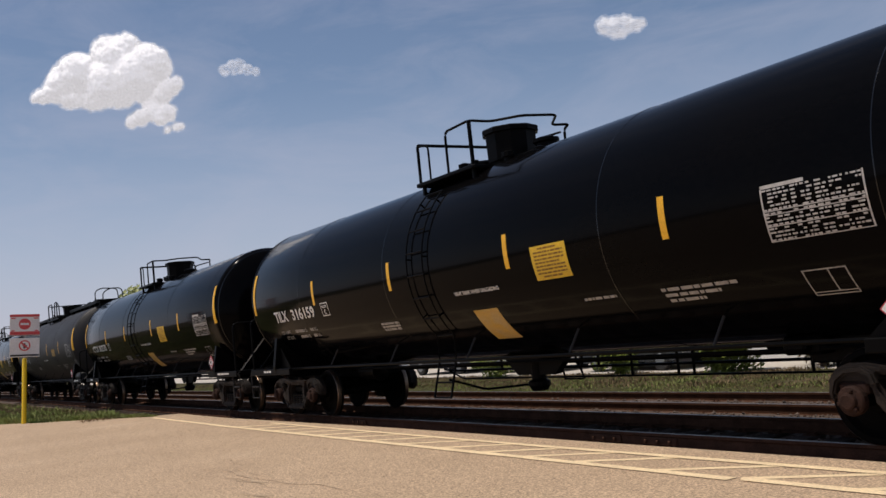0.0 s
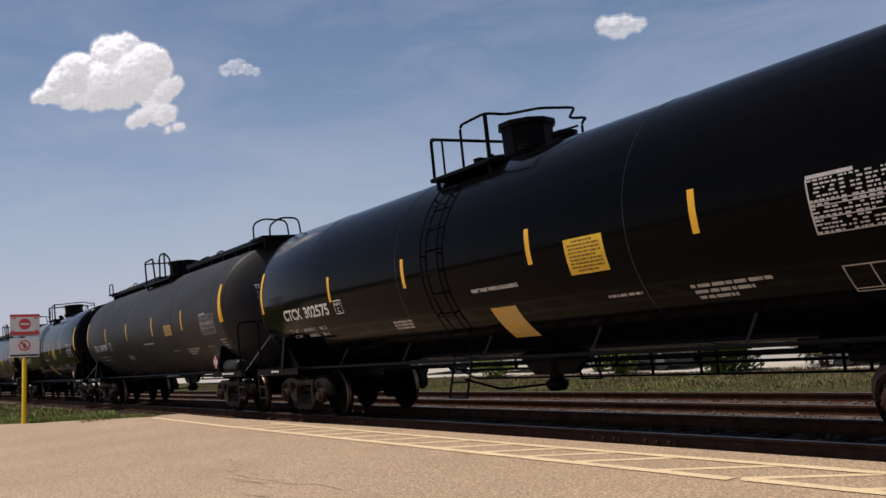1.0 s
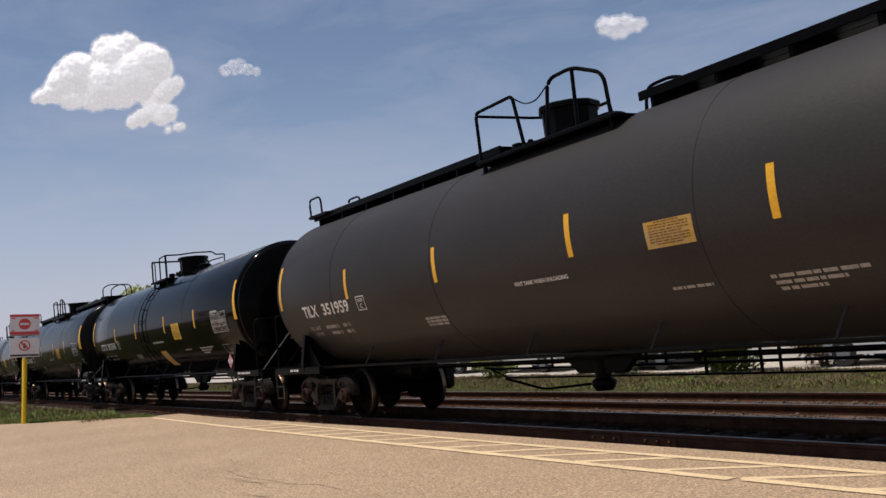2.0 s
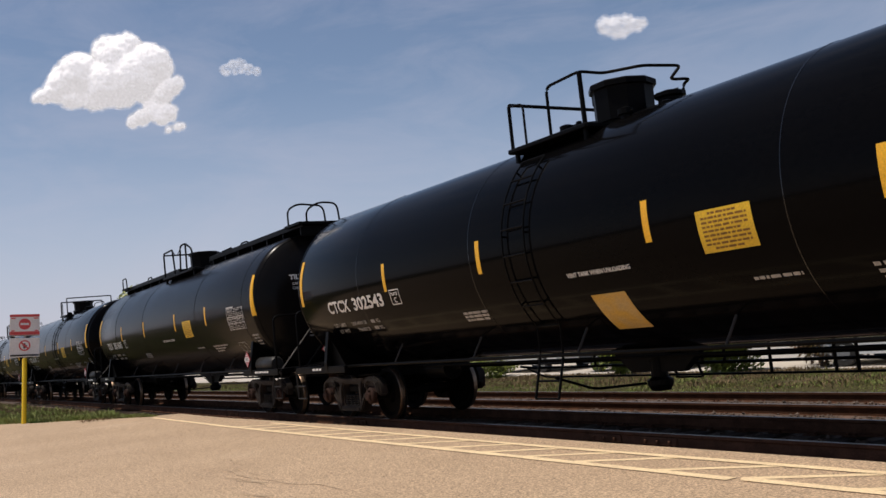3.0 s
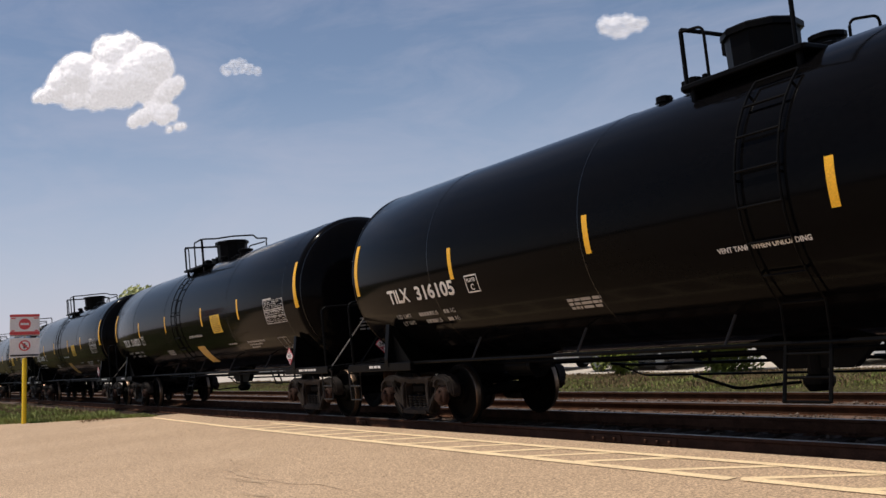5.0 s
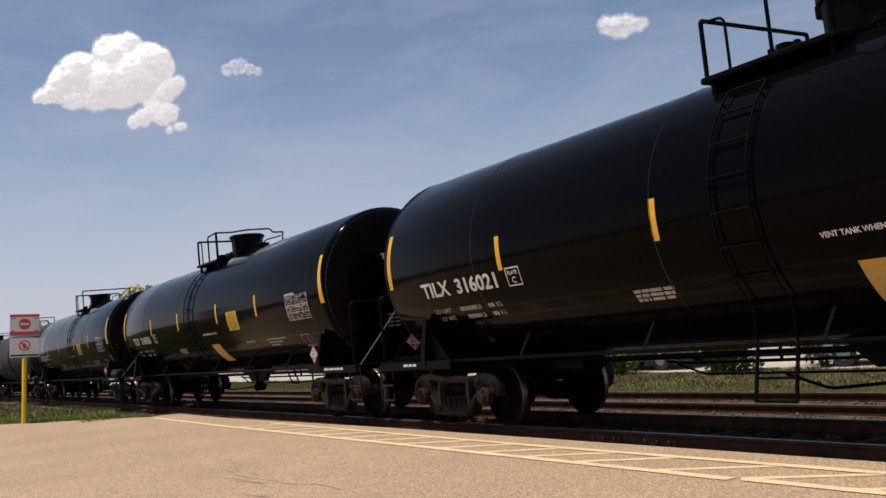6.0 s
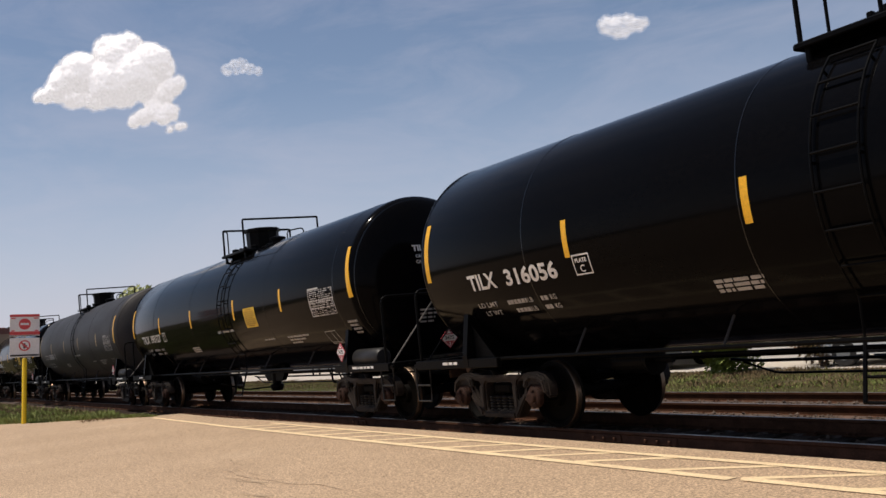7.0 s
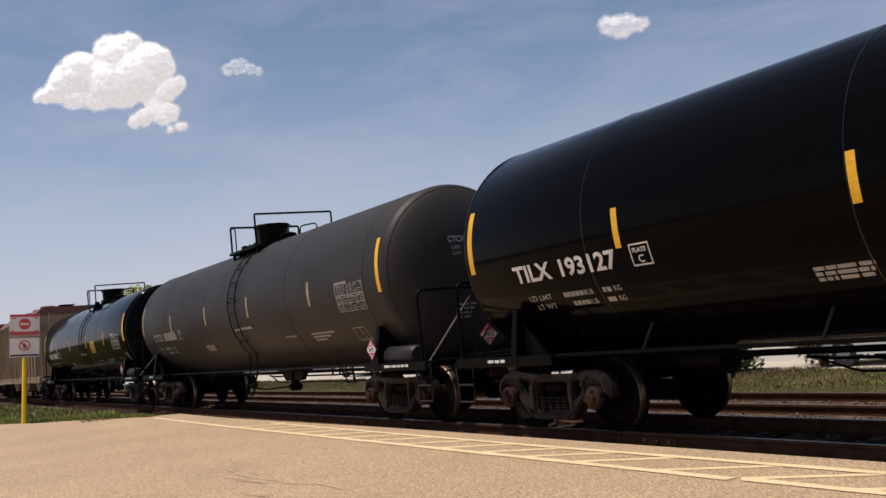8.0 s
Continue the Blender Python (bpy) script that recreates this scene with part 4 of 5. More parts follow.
def marks(car, word, layout, kind):
    """Stripes, placard, test table and reporting marks of one car."""
    mat = GREYSTENCIL if kind == "matte" else WHITE
    stripes, yq, tab = layout
    l0, l1, n0, n1, p0 = {"CTCX": (-6.80, -5.94, -5.79, -4.67, -4.41)}.get(word[:4], (-6.86, -6.20, -5.98, -4.88, -4.55))
    if word in ("TILX 193127", "TILX 316021"):
        l0, l1, n0, n1, p0 = -6.96, -6.19, -6.01, -4.99, -4.75
    p1 = p0 + 0.31
    top = 9.0 if kind == "board" else 6.5
    for x, d0, d1, w in [(stripes[0], -10.4, 24.6, 0.115)] + [(x, -11.0, top, 0.095) for x in stripes[1:]] + [(-7.92, -10.8, 22.6, 0.11)]:
        part("reflective_stripe", patch(Shape(), x, x + w, d0, d1, slant=0.08 if x > 7 else 0.0), FADEDYELLOW if kind == "matte" and x < 7 else YELLOW, car, "yellow reflective tape stripe")
    rng = random.Random(4)
    if yq:
        low = -14.0 if kind == "board" else -19.6
        yp = part("warning_placard", patch(Shape(), yq, yq + 0.70, low, -2.8), PLACARD_YELLOW if kind != "board" else PATCH_TAN, car, "yellow warning placard with brown lettering")
        s = Shape()
        for j in range(9):
            p = low + 1.2 + j * (-2.8 - low) / 9.8
            bars(s, yq + 0.06 + (0.1 if j in (0, 8) else 0), yq + 0.64 - (0.1 if j in (0, 4, 8) else 0), p, p + (-2.8 - low) / 20, rng, 0.03, 0.1, 0.012)
        tagged(part("placard_lettering", s, BROWNINK, yp), kind="stuff")
    stencil_table(car, tab, tab + 1.07, -19.4, 0.0, 11, TABLEWHITE if kind in ("gloss", "satin") else GREYSTENCIL)
    a, b = word.split()
    s = Shape()
    plain = random.Random(9)
    if "#" in a:
        bars(s, l0, l1, -19.5, -10.9, plain, 0.11, 0.13, 0.03)
    else:
        wrap_text(s, a, l0, l1, -19.5, -10.9, 0.03)
    if "#" in b:
        bars(s, n0, n1, -19.6, -10.8, plain, 0.13, 0.15, 0.03)
    else:
        wrap_text(s, b, n0, n1, -19.6, -10.8, 0.03)
    tagged(part("reporting_mark", s, mat, car, "white painted reporting mark"), kind="stuff")
    s = Shape()
    outline(s, p0, p1, -20.0, -10.2, 0.016, 0.7)
    wrap_text(s, "PLATE", p0 + 0.05, p1 - 0.05, -14.0, -12.0, 0.03)
    wrap_text(s, "C", p0 + 0.11, p1 - 0.11, -18.6, -15.2, 0.02)
    part("clearance_stencil", s, mat, car)
    s = Shape()
    for d, lead, l_x, value, v_x in ((-29.8, "LD LMT", -6.84, LOADS.get(word), -6.15), (-35.0, "LT WT", -6.76, EMPTIES.get(word), -6.05)):
        wrap_text(s, lead, l_x, -6.38, d, d + 2.9, 0.01)
        if value:
            wrap_text(s, value, v_x, -5.72, d, d + 2.7, 0.01)
        else:
            bars(s, v_x, -5.72, d, d + 2.5, rng, 0.05, 0.07, 0.012)
        wrap_text(s, "LB", -5.69, -5.59, d, d + 2.8, 0.01)
        bars(s, -5.42, -5.28, d, d + 2.5, rng, 0.05, 0.07, 0.012)
        wrap_text(s, "KG", -5.22, -5.10, d, d + 2.8, 0.01)
    tagged(part("weight_stencil", s, GREYSTENCIL, car), kind="stuff")
    s = Shape()
    mid = -0.30 if kind in ("board", "satin") else 0.02
    def side(y):
        return mid + (y + 0.63) * 0.84
    if "#" not in a:
        head_text(s, a, side(-1.12), side(-0.72), 2.92, 3.03, 0.04)
    if "#" not in b:
        head_text(s, b, side(-0.64), side(-0.14), 2.92, 3.03, 0.04)
    head_text(s, "CAPY", side(-1.06), side(-0.84), 2.80, 2.86, 0.02)
    head_text(s, "CAPY", side(-1.06), side(-0.84), 2.70, 2.76, 0.02)
    for z0, ends in ((2.80, (-0.76, -0.52, -0.45, -0.36, -0.30, -0.16)), (2.70, (-0.76, -0.50, -0.36, -0.31))):
        for y0, y1 in zip(ends[::2], ends[1::2]):
            y, y1 = side(y0), side(y1)
            while y < y1 - 0.01:
                q = [(y, z0), (min(y + 0.05, y1), z0), (min(y + 0.05, y1), z0 + 0.06), (y, z0 + 0.06)]
                s.add([(head_x(*p) + 0.006, *p) for p in q], [(0, 1, 2, 3)])
                y += 0.062
    faint = Shape()
    for j in range(4):
        for y0, y1 in ((-0.34, -0.22), (-0.19, -0.10), (-0.07, 0.06 - 0.05 * j)):
            z0 = 1.86 - 0.07 * j
            faint.add([(head_x(*p) + 0.006, *p) for p in ((y0, z0), (y1, z0), (y1, z0 + 0.03), (y0, z0 + 0.03))], [(0, 1, 2, 3)])
    tagged(part("maker_stencil", faint, GREYSTENCIL, car), kind="stuff")
    tagged(part("head_stencil", s, mat, car), kind="stuff")


LOADS = {"CTCX 302543": "205400"}
EMPTIES = {"CTCX 302543": "79600"}
PAINTS = {
    "gloss": "glossy black tank car with yellow stripes, rolling on the rails",
    "matte": "faded grey-black tank car with yellow stripes, rolling on the rails",
    "satin": "black tank car with a full-length running board, rolling on the rails",
    "board": "faded grey-black tank car with a full-length running board and end ladder",
}
TEMPLATES = {}
CARS = []


OWN = ("reporting_mark", "clearance_stencil", "head_stencil", "reflective_stripe", "warning_placard", "test_stencil", "maker_stencil", "weight_stencil")


def add_car(kind, style, rear, word, stripes, yq, tab):
    """A tank car whose rear stripe is at X = rear when the clip starts."""
    key = (kind, style)
    x = rear + 7.91
    if key not in TEMPLATES:
        paint = {"gloss": GLOSS, "matte": MATTE, "satin": SATIN, "board": MATTE}[kind]
        car = TEMPLATES[key] = tank_car(paint, style, kind in ("satin", "board"))
        car.location.x = x
        tagged(car, PAINTS[kind], "tank car", "tank cars of the train")
    else:
        src = TEMPLATES[key]
        keep = [c for c in src.children if c.name.split(".")[0] in OWN]
        for c in keep:
            c.parent = None
        car = copy_thing(src, pose(x, 0, 0))
        for c in keep:
            c.parent = src
    marks(car, word, (stripes, yq, tab), kind)
    CARS.append((car, x))


for row in (("gloss", "step", -20.12, "TILX 316159", (7.36, 4.32, 1.44, -1.82, -4.84), 2.02, 5.67),
            ("gloss", "step", -38.24, "CTCX 302575", (7.36, 4.32, 1.50, -1.78, -4.55), 2.26, 5.74),
            ("board", "step", -56.45, "TILX 351959", (7.40, 4.28, 1.27, -1.87, -4.89), 2.60, 5.92),
            ("gloss", "step", -74.61, "CTCX 302543", (7.36, 4.32, 1.50, -1.78, -4.55), 2.26, 5.74),
            ("satin", "step", -92.75, "TILX 351605", (7.40, 4.15, 1.47, -1.85, -4.71), 2.23, 5.83),
            ("gloss", "flat", -110.73, "TILX 316105", (7.36, 4.49, 1.43, -1.88, -4.90), 2.22, 5.71),
            ("gloss", "step", -128.79, "TILX 316021", (7.36, 4.05, 1.36, -1.96, -4.88), 2.10, 5.73),
            ("gloss", "step", -146.85, "TILX 316056", (7.36, 4.00, 1.34, -1.91, -4.66), 2.10, 5.75),
            ("gloss", "flat", -164.91, "TILX 193127", (7.36, 4.22, 1.38, -1.94, -4.95), 2.08, 5.71),
            ("matte", "rear", -182.97, "CTCX ######", (7.28, 4.47, 1.09, -1.92, -4.97), None, 5.72),
            ("gloss", "flat", -201.0, "#### ######", (7.36, 4.49, 1.43, -1.88, -4.90), 2.22, 5.71)):
    add_car(*row)


def box_freight(name, label, category, x, length, height, paint, ribs, hopper):
    """A covered hopper or boxcar."""
    car = empty(name)
    h = length / 2
    part("body", Shape().prism([(-1.55, 1.25), (-1.55, height - 0.35), (1.55, height - 0.35), (1.55, 1.25)], "x", -h + 1.0, h - 1.0), paint, car)
    part("roof", Shape().prism([(-1.57, height - 0.35), (-1.2, height), (1.2, height), (1.57, height - 0.35)], "x", -h + 0.95, h - 0.95), BROWN, car, "dark red-brown roof")
    for i in range(6 if hopper else 0):
        xx = -h + 2.0 + (2 * h - 4.0) * i / 5
        part("roof_hatch", Shape().lathe([(height - 0.02, 0.36), (height + 0.10, 0.36), (height + 0.13, 0.30), (height + 0.14, 0.05)], "z", (xx, -0.75, 0), 16), BROWN, car)
    for side in (-1, 1):
        for i in range(ribs):
            xx = -h + 1.1 + (2 * h - 2.2) * i / (ribs - 1)
            part("side_rib", Shape().box(xx - 0.05, xx + 0.05, side * 1.6 - 0.05, side * 1.6 + 0.05, 1.1, height - 0.35), paint, car)
        part("side_sill", Shape().box(-h + 0.3, h - 0.3, side * 1.55 - 0.06, side * 1.55 + 0.06, 0.95, 1.25), paint, car)
    for e in (-1, 1):
        part("end_platform", Shape().box(*sorted((e * (h - 1.1), e * (h - 0.25))), -1.5, 1.5, 1.0, 1.12), paint, car)
        part("end_ladder", Shape().box(*sorted((e * (h - 0.4), e * (h - 0.34))), -1.45, -1.39, 1.1, height - 0.3).box(*sorted((e * (h - 0.4), e * (h - 0.34))), -1.0, -0.94, 1.1, height - 0.3).box(
            *sorted((e * (h - 0.4), e * (h - 0.36))), -1.4, -0.95, 2.0, 2.04).box(*sorted((e * (h - 0.4), e * (h - 0.36))), -1.4, -0.95, 3.0, 3.04), paint, car)
        part("coupler", Shape().box(*sorted((e * (h - 0.4), e * h)), -0.12, 0.12, 0.72, 0.96), RUNGEAR, car)
        make_truck(car, e * (h - 2.1))
    part("roof_walk", Shape().box(-h + 1.0, h - 1.0, -0.35, 0.35, height + 0.05, height + 0.1).box(-h + 1.4, h - 1.4, -0.2, 0.2, height, height + 0.055), RUNGEAR, car)
    if hopper:
        for k in (-1, 0, 1):
            part("hopper_bay", Shape().prism([(k * 4 - 1.6, 1.25), (k * 4 + 1.6, 1.25), (k * 4 + 0.35, 0.5), (k * 4 - 0.35, 0.5)], "y", -1.1, 1.1), paint, car)
    else:
        for side in (-1, 1):
            part("door", Shape().box(-1.6, 1.6, side * 1.58 - 0.04, side * 1.58 + 0.04, 1.2, height - 0.4), paint, car)
    car.location.x = x
    tagged(car, label, category, "freight cars at the train's tail")
    CARS.append((car, x))


TAIL = -201.0 + 7.91 - 9.03
box_freight("covered_hopper", "weathered tan covered hopper car with ribbed sides", "hopper car", TAIL - 8.0, 16.0, 4.55, TAN, 15, True)
box_freight("boxcar", "red-brown ribbed boxcar behind the hopper", "boxcar", TAIL - 16.0 - 8.5, 17.0, 4.7, BROWN, 17, False)


# ---- ground and tracks ----
LOT = -0.05


def smooth(a, b, t):
    t = max(0.0, min(1.0, (t - a) / (b - a)))
    return t * t * (3 - 2 * t)


def lot_edge(x):
    """Y of the grass border of the paved lot, left of its corner."""
    return -1.9 + (x + 26.0) * 0.475


def ground_z(x, y):
    z = -0.42
    if y < -1.0:
        z += 0.30 * smooth(-1.2, -2.4, y) * smooth(-24.0, -26.5, x)
    z += 0.10 * smooth(5.4, 7.0, y)
    if y < 12:
        z += 0.04 * noise.noise((x * 0.5, y * 0.8, 3.0)) * smooth(5.4, 7.0, abs(y))
    return z


def grid_axis(lo, hi, fine_lo, fine_hi, step):
    out, v = [], fine_lo
    while v <= fine_hi + 1e-6:
        out.append(v)
        v += step
    d, v = step, fine_hi
    while v < hi:
        d *= 1.5
        v = min(hi, v + d)
        out.append(v)
    d, v, low = step, fine_lo, []
    while v > lo:
        d *= 1.5
        v = max(lo, v - d)
        low.append(v)
    return low[::-1] + out


def ground():
    xs, ys = grid_axis(-3500, 2500, -80, 12, 0.8), grid_axis(-2500, 3500, -14, 16, 0.4)
    s = Shape()
    n = len(ys)
    s.add([(x, y, ground_z(x, y)) for x in xs for y in ys],
          [(i * n + j, (i + 1) * n + j, (i + 1) * n + j + 1, i * n + j + 1) for i in range(len(xs) - 1) for j in range(n - 1)])
    tagged(part("ground", s, SOIL, None, "dry grassy soil reaching the horizon", True), category="ground", kind="structure")


def lot():
    edge = [(-26.0, -1.40)] + [(x, lot_edge(x) + 0.12 * math.sin(x * 1.7) + 0.1 * math.sin(x * 4.1)) for x in range(-27, -62, -1)]
    out = [(40, -1.27), (0, -1.27), (-14, -1.30), (-22, -1.50)] + edge + [(-60, -70), (40, -70)]
    s = Shape().prism(out, "z", -0.40, LOT)
    ob = tagged(part("pavement", s, ASPHALT, None, "sun-bleached tan asphalt lot with painted lines"), category="pavement", kind="structure")
    z = LOT + 0.004
    def strip(x0, y0, x1, y1, w, name="painted_line", mat=LINE, up=0.004):
        d = Vector((x1 - x0, y1 - y0)).normalized()
        nx, ny = -d.y * w / 2, d.x * w / 2
        k = max(2, int(math.hypot(x1 - x0, y1 - y0) / 0.25))
        sh, rng, vs = Shape(), random.Random(int(abs(x0 * 31 + y0 * 7))), []
        for i in range(k + 1):
            f = i / k
            a, b = 1 + rng.uniform(-0.12, 0.08), 1 + rng.uniform(-0.12, 0.08)
            px, py = x0 + f * (x1 - x0), y0 + f * (y1 - y0)
            vs += [(px + nx * a, py + ny * a, z + up), (px - nx * b, py - ny * b, z + up)]
        sh.add(vs, [(2 * i, 2 * i + 1, 2 * i + 3, 2 * i + 2) for i in range(k)])
        part(name, sh, mat, ob)
    strip(-25.6, -2.22, -19.3, -2.38, 0.13)
    strip(-19.3, -2.38, -5.74, -2.48, 0.13)
    strip(-5.62, -2.44, 2.0, -2.44, 0.13)
    strip(-18.5, -1.70, -9.6, -1.80, 0.10)
    strip(-9.6, -1.80, 2.0, -1.68, 0.12)
    xs = [-4.62, -5.69, -6.70, -7.94, -8.85, -9.75, -10.75, -11.79, -12.8, -13.8, -14.8, -15.8, -16.8, -17.8, -18.8]
    for x in xs:
        strip(x, -2.42, x + 0.98, -1.74, 0.11, up=0.0)
    # cracks and mends
    def crack(x0, y0, x1, y1, w, mat, name, wob=0.12):
        rng = random.Random(int(abs(x0 * 13 + y1 * 5)))
        k, vs, px, py = max(6, int(math.hypot(x1 - x0, y1 - y0) / 0.18)), [], 0, 0
        off, lift = 0.0, -0.002 + 0.0009 * len([c for c in ob.children if c.name.split(".")[0] in ("crack", "mend")])
        for i in range(k + 1):
            f = i / k
            off = 0.75 * off + rng.uniform(-wob, wob) * 0.5
            ww = w * rng.uniform(0.25, 1.2) * (0.3 + 0.7 * math.sin(math.pi * f))
            x, y = x0 + f * (x1 - x0), y0 + f * (y1 - y0) + off
            vs += [(x, y + ww, z + lift), (x, y - ww, z + lift)]
        whole = [i for i in range(k) if mat is PALEPATCH or noise.noise((i * 0.23, x0, y0)) > -0.08]
        part(name, Shape().add(vs, [(2 * i, 2 * i + 1, 2 * i + 3, 2 * i + 2) for i in whole]), mat, ob)
    crack(-25.2, -4.72, -15.5, -4.80, 0.016, CRACK, "crack")
    crack(-22.0, -4.35, -18.6, -4.30, 0.012, CRACK, "crack")
    crack(-17.5, -4.6, -9.0, -5.15, 0.012, CRACK, "crack")
    crack(-13.2, -4.4, -10.0, -4.9, 0.012, CRACK, "crack")
    crack(-20.0, -3.9, -17.0, -4.2, 0.012, CRACK, "crack")
    crack(-11.2, -5.1, -8.8, -4.55, 0.016, PALEPATCH, "mend")
    crack(-12.4, -4.75, -9.9, -5.0, 0.018, PALEPATCH, "mend")
    crack(-9.9, -5.35, -9.2, -5.2, 0.02, PALEPATCH, "mend")
    # grit
    rng = random.Random(21)
    s = Shape()
    for _ in range(1500):
        x, y = rng.uniform(-24, -3), rng.uniform(-6.6, -1.5)
        r = rng.uniform(0.005, 0.013)
        s.add([(x - r, y, LOT), (x, y - r, LOT), (x + r, y, LOT), (x, y + r, LOT), (x, y, LOT + r)], [(0, 1, 4), (1, 2, 4), (2, 3, 4), (3, 0, 4)])
    tagged(part("grit", s, CRACK, None, "small dark grit scattered on the asphalt"), category="grit", kind="stuff")


def rail_profile():
    half = [(0.036, 0.0), (0.036, -0.030), (0.010, -0.045), (0.009, -0.145), (0.07, -0.165), (0.07, -0.176)]
    return half + [(-a, b) for a, b in half[::-1]]


def track(name, yc, z0, label, x_lo, x_hi, tie_lo, tie_hi):
    ob = empty(name, 0, yc, z0)
    tagged(ob, label, "railway track", kind="structure")
    for side in (-1, 1):
        y = side * 0.7535
        s = Shape().prism([(y + a, b) for a, b in rail_profile()], "x", x_lo, x_hi)
        rl = part("rail", s, RAILSIDE, ob, "rusted steel rail with a worn head")
        part("railhead", Shape().box(x_lo, x_hi, y - 0.030, y + 0.030, -0.001, 0.0015, 0.0005), RAILTOP, rl)
        for x in () if yc else (-23.4, -16.3, -9.3, -8.35, -4.0, -31.0):
            jb = Shape().box(x - 0.3, x + 0.3, y - 0.035, y + 0.035, -0.14, -0.045, 0.01)
            for k in (-0.2, 0.0, 0.2):
                jb.box(x + k - 0.02, x + k + 0.02, y - 0.06, y - 0.03, -0.11, -0.075, 0.006)
            if side < 0:
                part("joint_bar", jb, RAILSIDE, rl)
    rng = random.Random(5 + int(yc))
    tie_mesh = Shape().box(-0.115, 0.115, -1.3, 1.3, -0.35, -0.178, 0.012).mesh("tie", TIE)
    plate = Shape().box(-0.09, 0.09, -0.90, -0.60, -0.1785, -0.165, 0.004).box(-0.09, 0.09, 0.60, 0.90, -0.1785, -0.165, 0.004)
    for dx in (-0.05, 0.05):
        for y in (-0.85, -0.66, 0.66, 0.85):
            plate.box(dx - 0.018, dx + 0.018, y - 0.018, y + 0.018, -0.166, -0.14, 0.005)
    plate_mesh = plate.mesh("tie_plate", RAILSIDE)
    x = tie_lo
    while x < tie_hi:
        t = part("tie", tie_mesh, None, ob)
        t.location = (x, rng.uniform(-0.05, 0.05), rng.uniform(-0.006, 0.004))
        t.rotation_euler.z = rng.uniform(-0.02, 0.02)
        part("tie_plate", plate_mesh, None, t)
        x += 0.53 + rng.uniform(-0.03, 0.03)
    return ob


def ballast():
    xs, ys = grid_axis(-420, 120, -40, 8, 0.35), [-2.2 + 0.16 * i for i in range(56)]
    def z(x, y):
        base = -0.215 - 0.11 * smooth(1.5, 2.3, y) - 0.16 * smooth(5.3, 6.6, y)
        if y < -1.28:
            base -= 0.22 * smooth(-1.28, -2.1, y) * (1 if x > -26 else 0.25)
        return base + 0.022 * noise.noise((x * 3, y * 3, 0.5)) + 0.012 * noise.noise((x * 9, y * 9, 4.5))
    n = len(ys)
    s = Shape().add([(x, y, z(x, y)) for x in xs for y in ys],
                    [(i * n + j, (i + 1) * n + j, (i + 1) * n + j + 1, i * n + j + 1) for i in range(len(xs) - 1) for j in range(n - 1)])
    tagged(part("ballast_bed", s, BALLAST, None, "brown-grey crushed stone ballast under the tracks", True), category="ballast", kind="structure")
    rng = random.Random(8)
    s = Shape()
    for _ in range(15000):
        x = -3 - 42 * rng.random() ** 1.5
        y = rng.uniform(-1.7, 6.2)
        if abs(abs(y) - 0.7535) < 0.1 or abs(abs(y - 3.95) - 0.7535) < 0.1:
            continue
        r = rng.uniform(0.018, 0.042)
        q, c = rng.uniform(0, 6.28), Vector((x, y, z(x, y) + r * 0.35))
        pts = [c + Vector((r * rng.uniform(0.7, 1.3) * math.cos(q + k * 1.57), r * rng.uniform(0.7, 1.3) * math.sin(q + k * 1.57), rng.uniform(-0.3, 0.3) * r)) for k in range(4)]
        pts += [c + Vector((0, 0, r * rng.uniform(0.6, 1.0))), c - Vector((0, 0, r * 0.7))]
        s.add(pts, [(0, 1, 4), (1, 2, 4), (2, 3, 4), (3, 0, 4), (1, 0, 5), (2, 1, 5), (3, 2, 5), (0, 3, 5)])
    tagged(part("ballast_stones", s, STONE, None, "loose crushed ballast stones between the rails"), category="ballast", kind="stuff")


def blades(name, label, region, count, h_lo, h_hi, seed, width=0.012, mat=None):
    rng = random.Random(seed)
    s = Shape()
    made = 0
    while made < count:
        x, y = region(rng)
        if x is None:
            continue
        made += 1
        z = ground_z(x, y) - 0.02
        h = rng.uniform(h_lo, h_hi) * (0.55 + 0.9 * max(0, noise.noise((x * 0.7, y * 0.7, seed)) + 0.4))
        t, w = rng.uniform(0, 6.28), width * rng.uniform(0.7, 1.6)
        lx, ly = rng.uniform(-0.6, 0.6) * h, rng.uniform(-0.6, 0.6) * h
        a, b = w * math.cos(t), w * math.sin(t)
        s.add([(x - a, y - b, z), (x + a, y + b, z), (x + a * 0.7 + lx * 0.4, y + b * 0.7 + ly * 0.4, z + h * 0.6), (x - a * 0.7 + lx * 0.4, y - b * 0.7 + ly * 0.4, z + h * 0.6),
               (x + lx, y + ly, z + h)], [(0, 1, 2, 3), (3, 2, 4)])
    tagged(part(name, s, mat or GRASS, None, label), category="grass", kind="stuff")


def verge(rng):
    x = -26.2 - 45 * rng.random() ** 1.7
    lo = lot_edge(x) if x > -60 else lot_edge(-60)
    y = max(lo - 0.05, -14) + (-1.9 - max(lo, -14)) * rng.random()
    return (x, y) if y < -1.8 else (None, None)


def lot_fringe(rng):
    x = -26.0 - 16 * rng.random() ** 1.3
    return x, lot_edge(x) + 0.02 + abs(rng.gauss(0, 0.22)) + 0.1


def far_verge(rng):
    return -6 - 50 * rng.random() ** 1.4, 6.0 + 3.3 * rng.random() ** 1.2


def far_straw(rng):
    return -6 - 50 * rng.random() ** 1.4, 10.35 - 3.6 * rng.random() ** 1.5


def dry_strip(rng):
    x = -25.0 - 45 * rng.random() ** 1.7
    y = -1.75 - 1.9 * rng.random() ** 1.6
    return (x, y) if x < -27.5 or y > -1.5 + (x + 26.0) * 0.4 else (None, None)


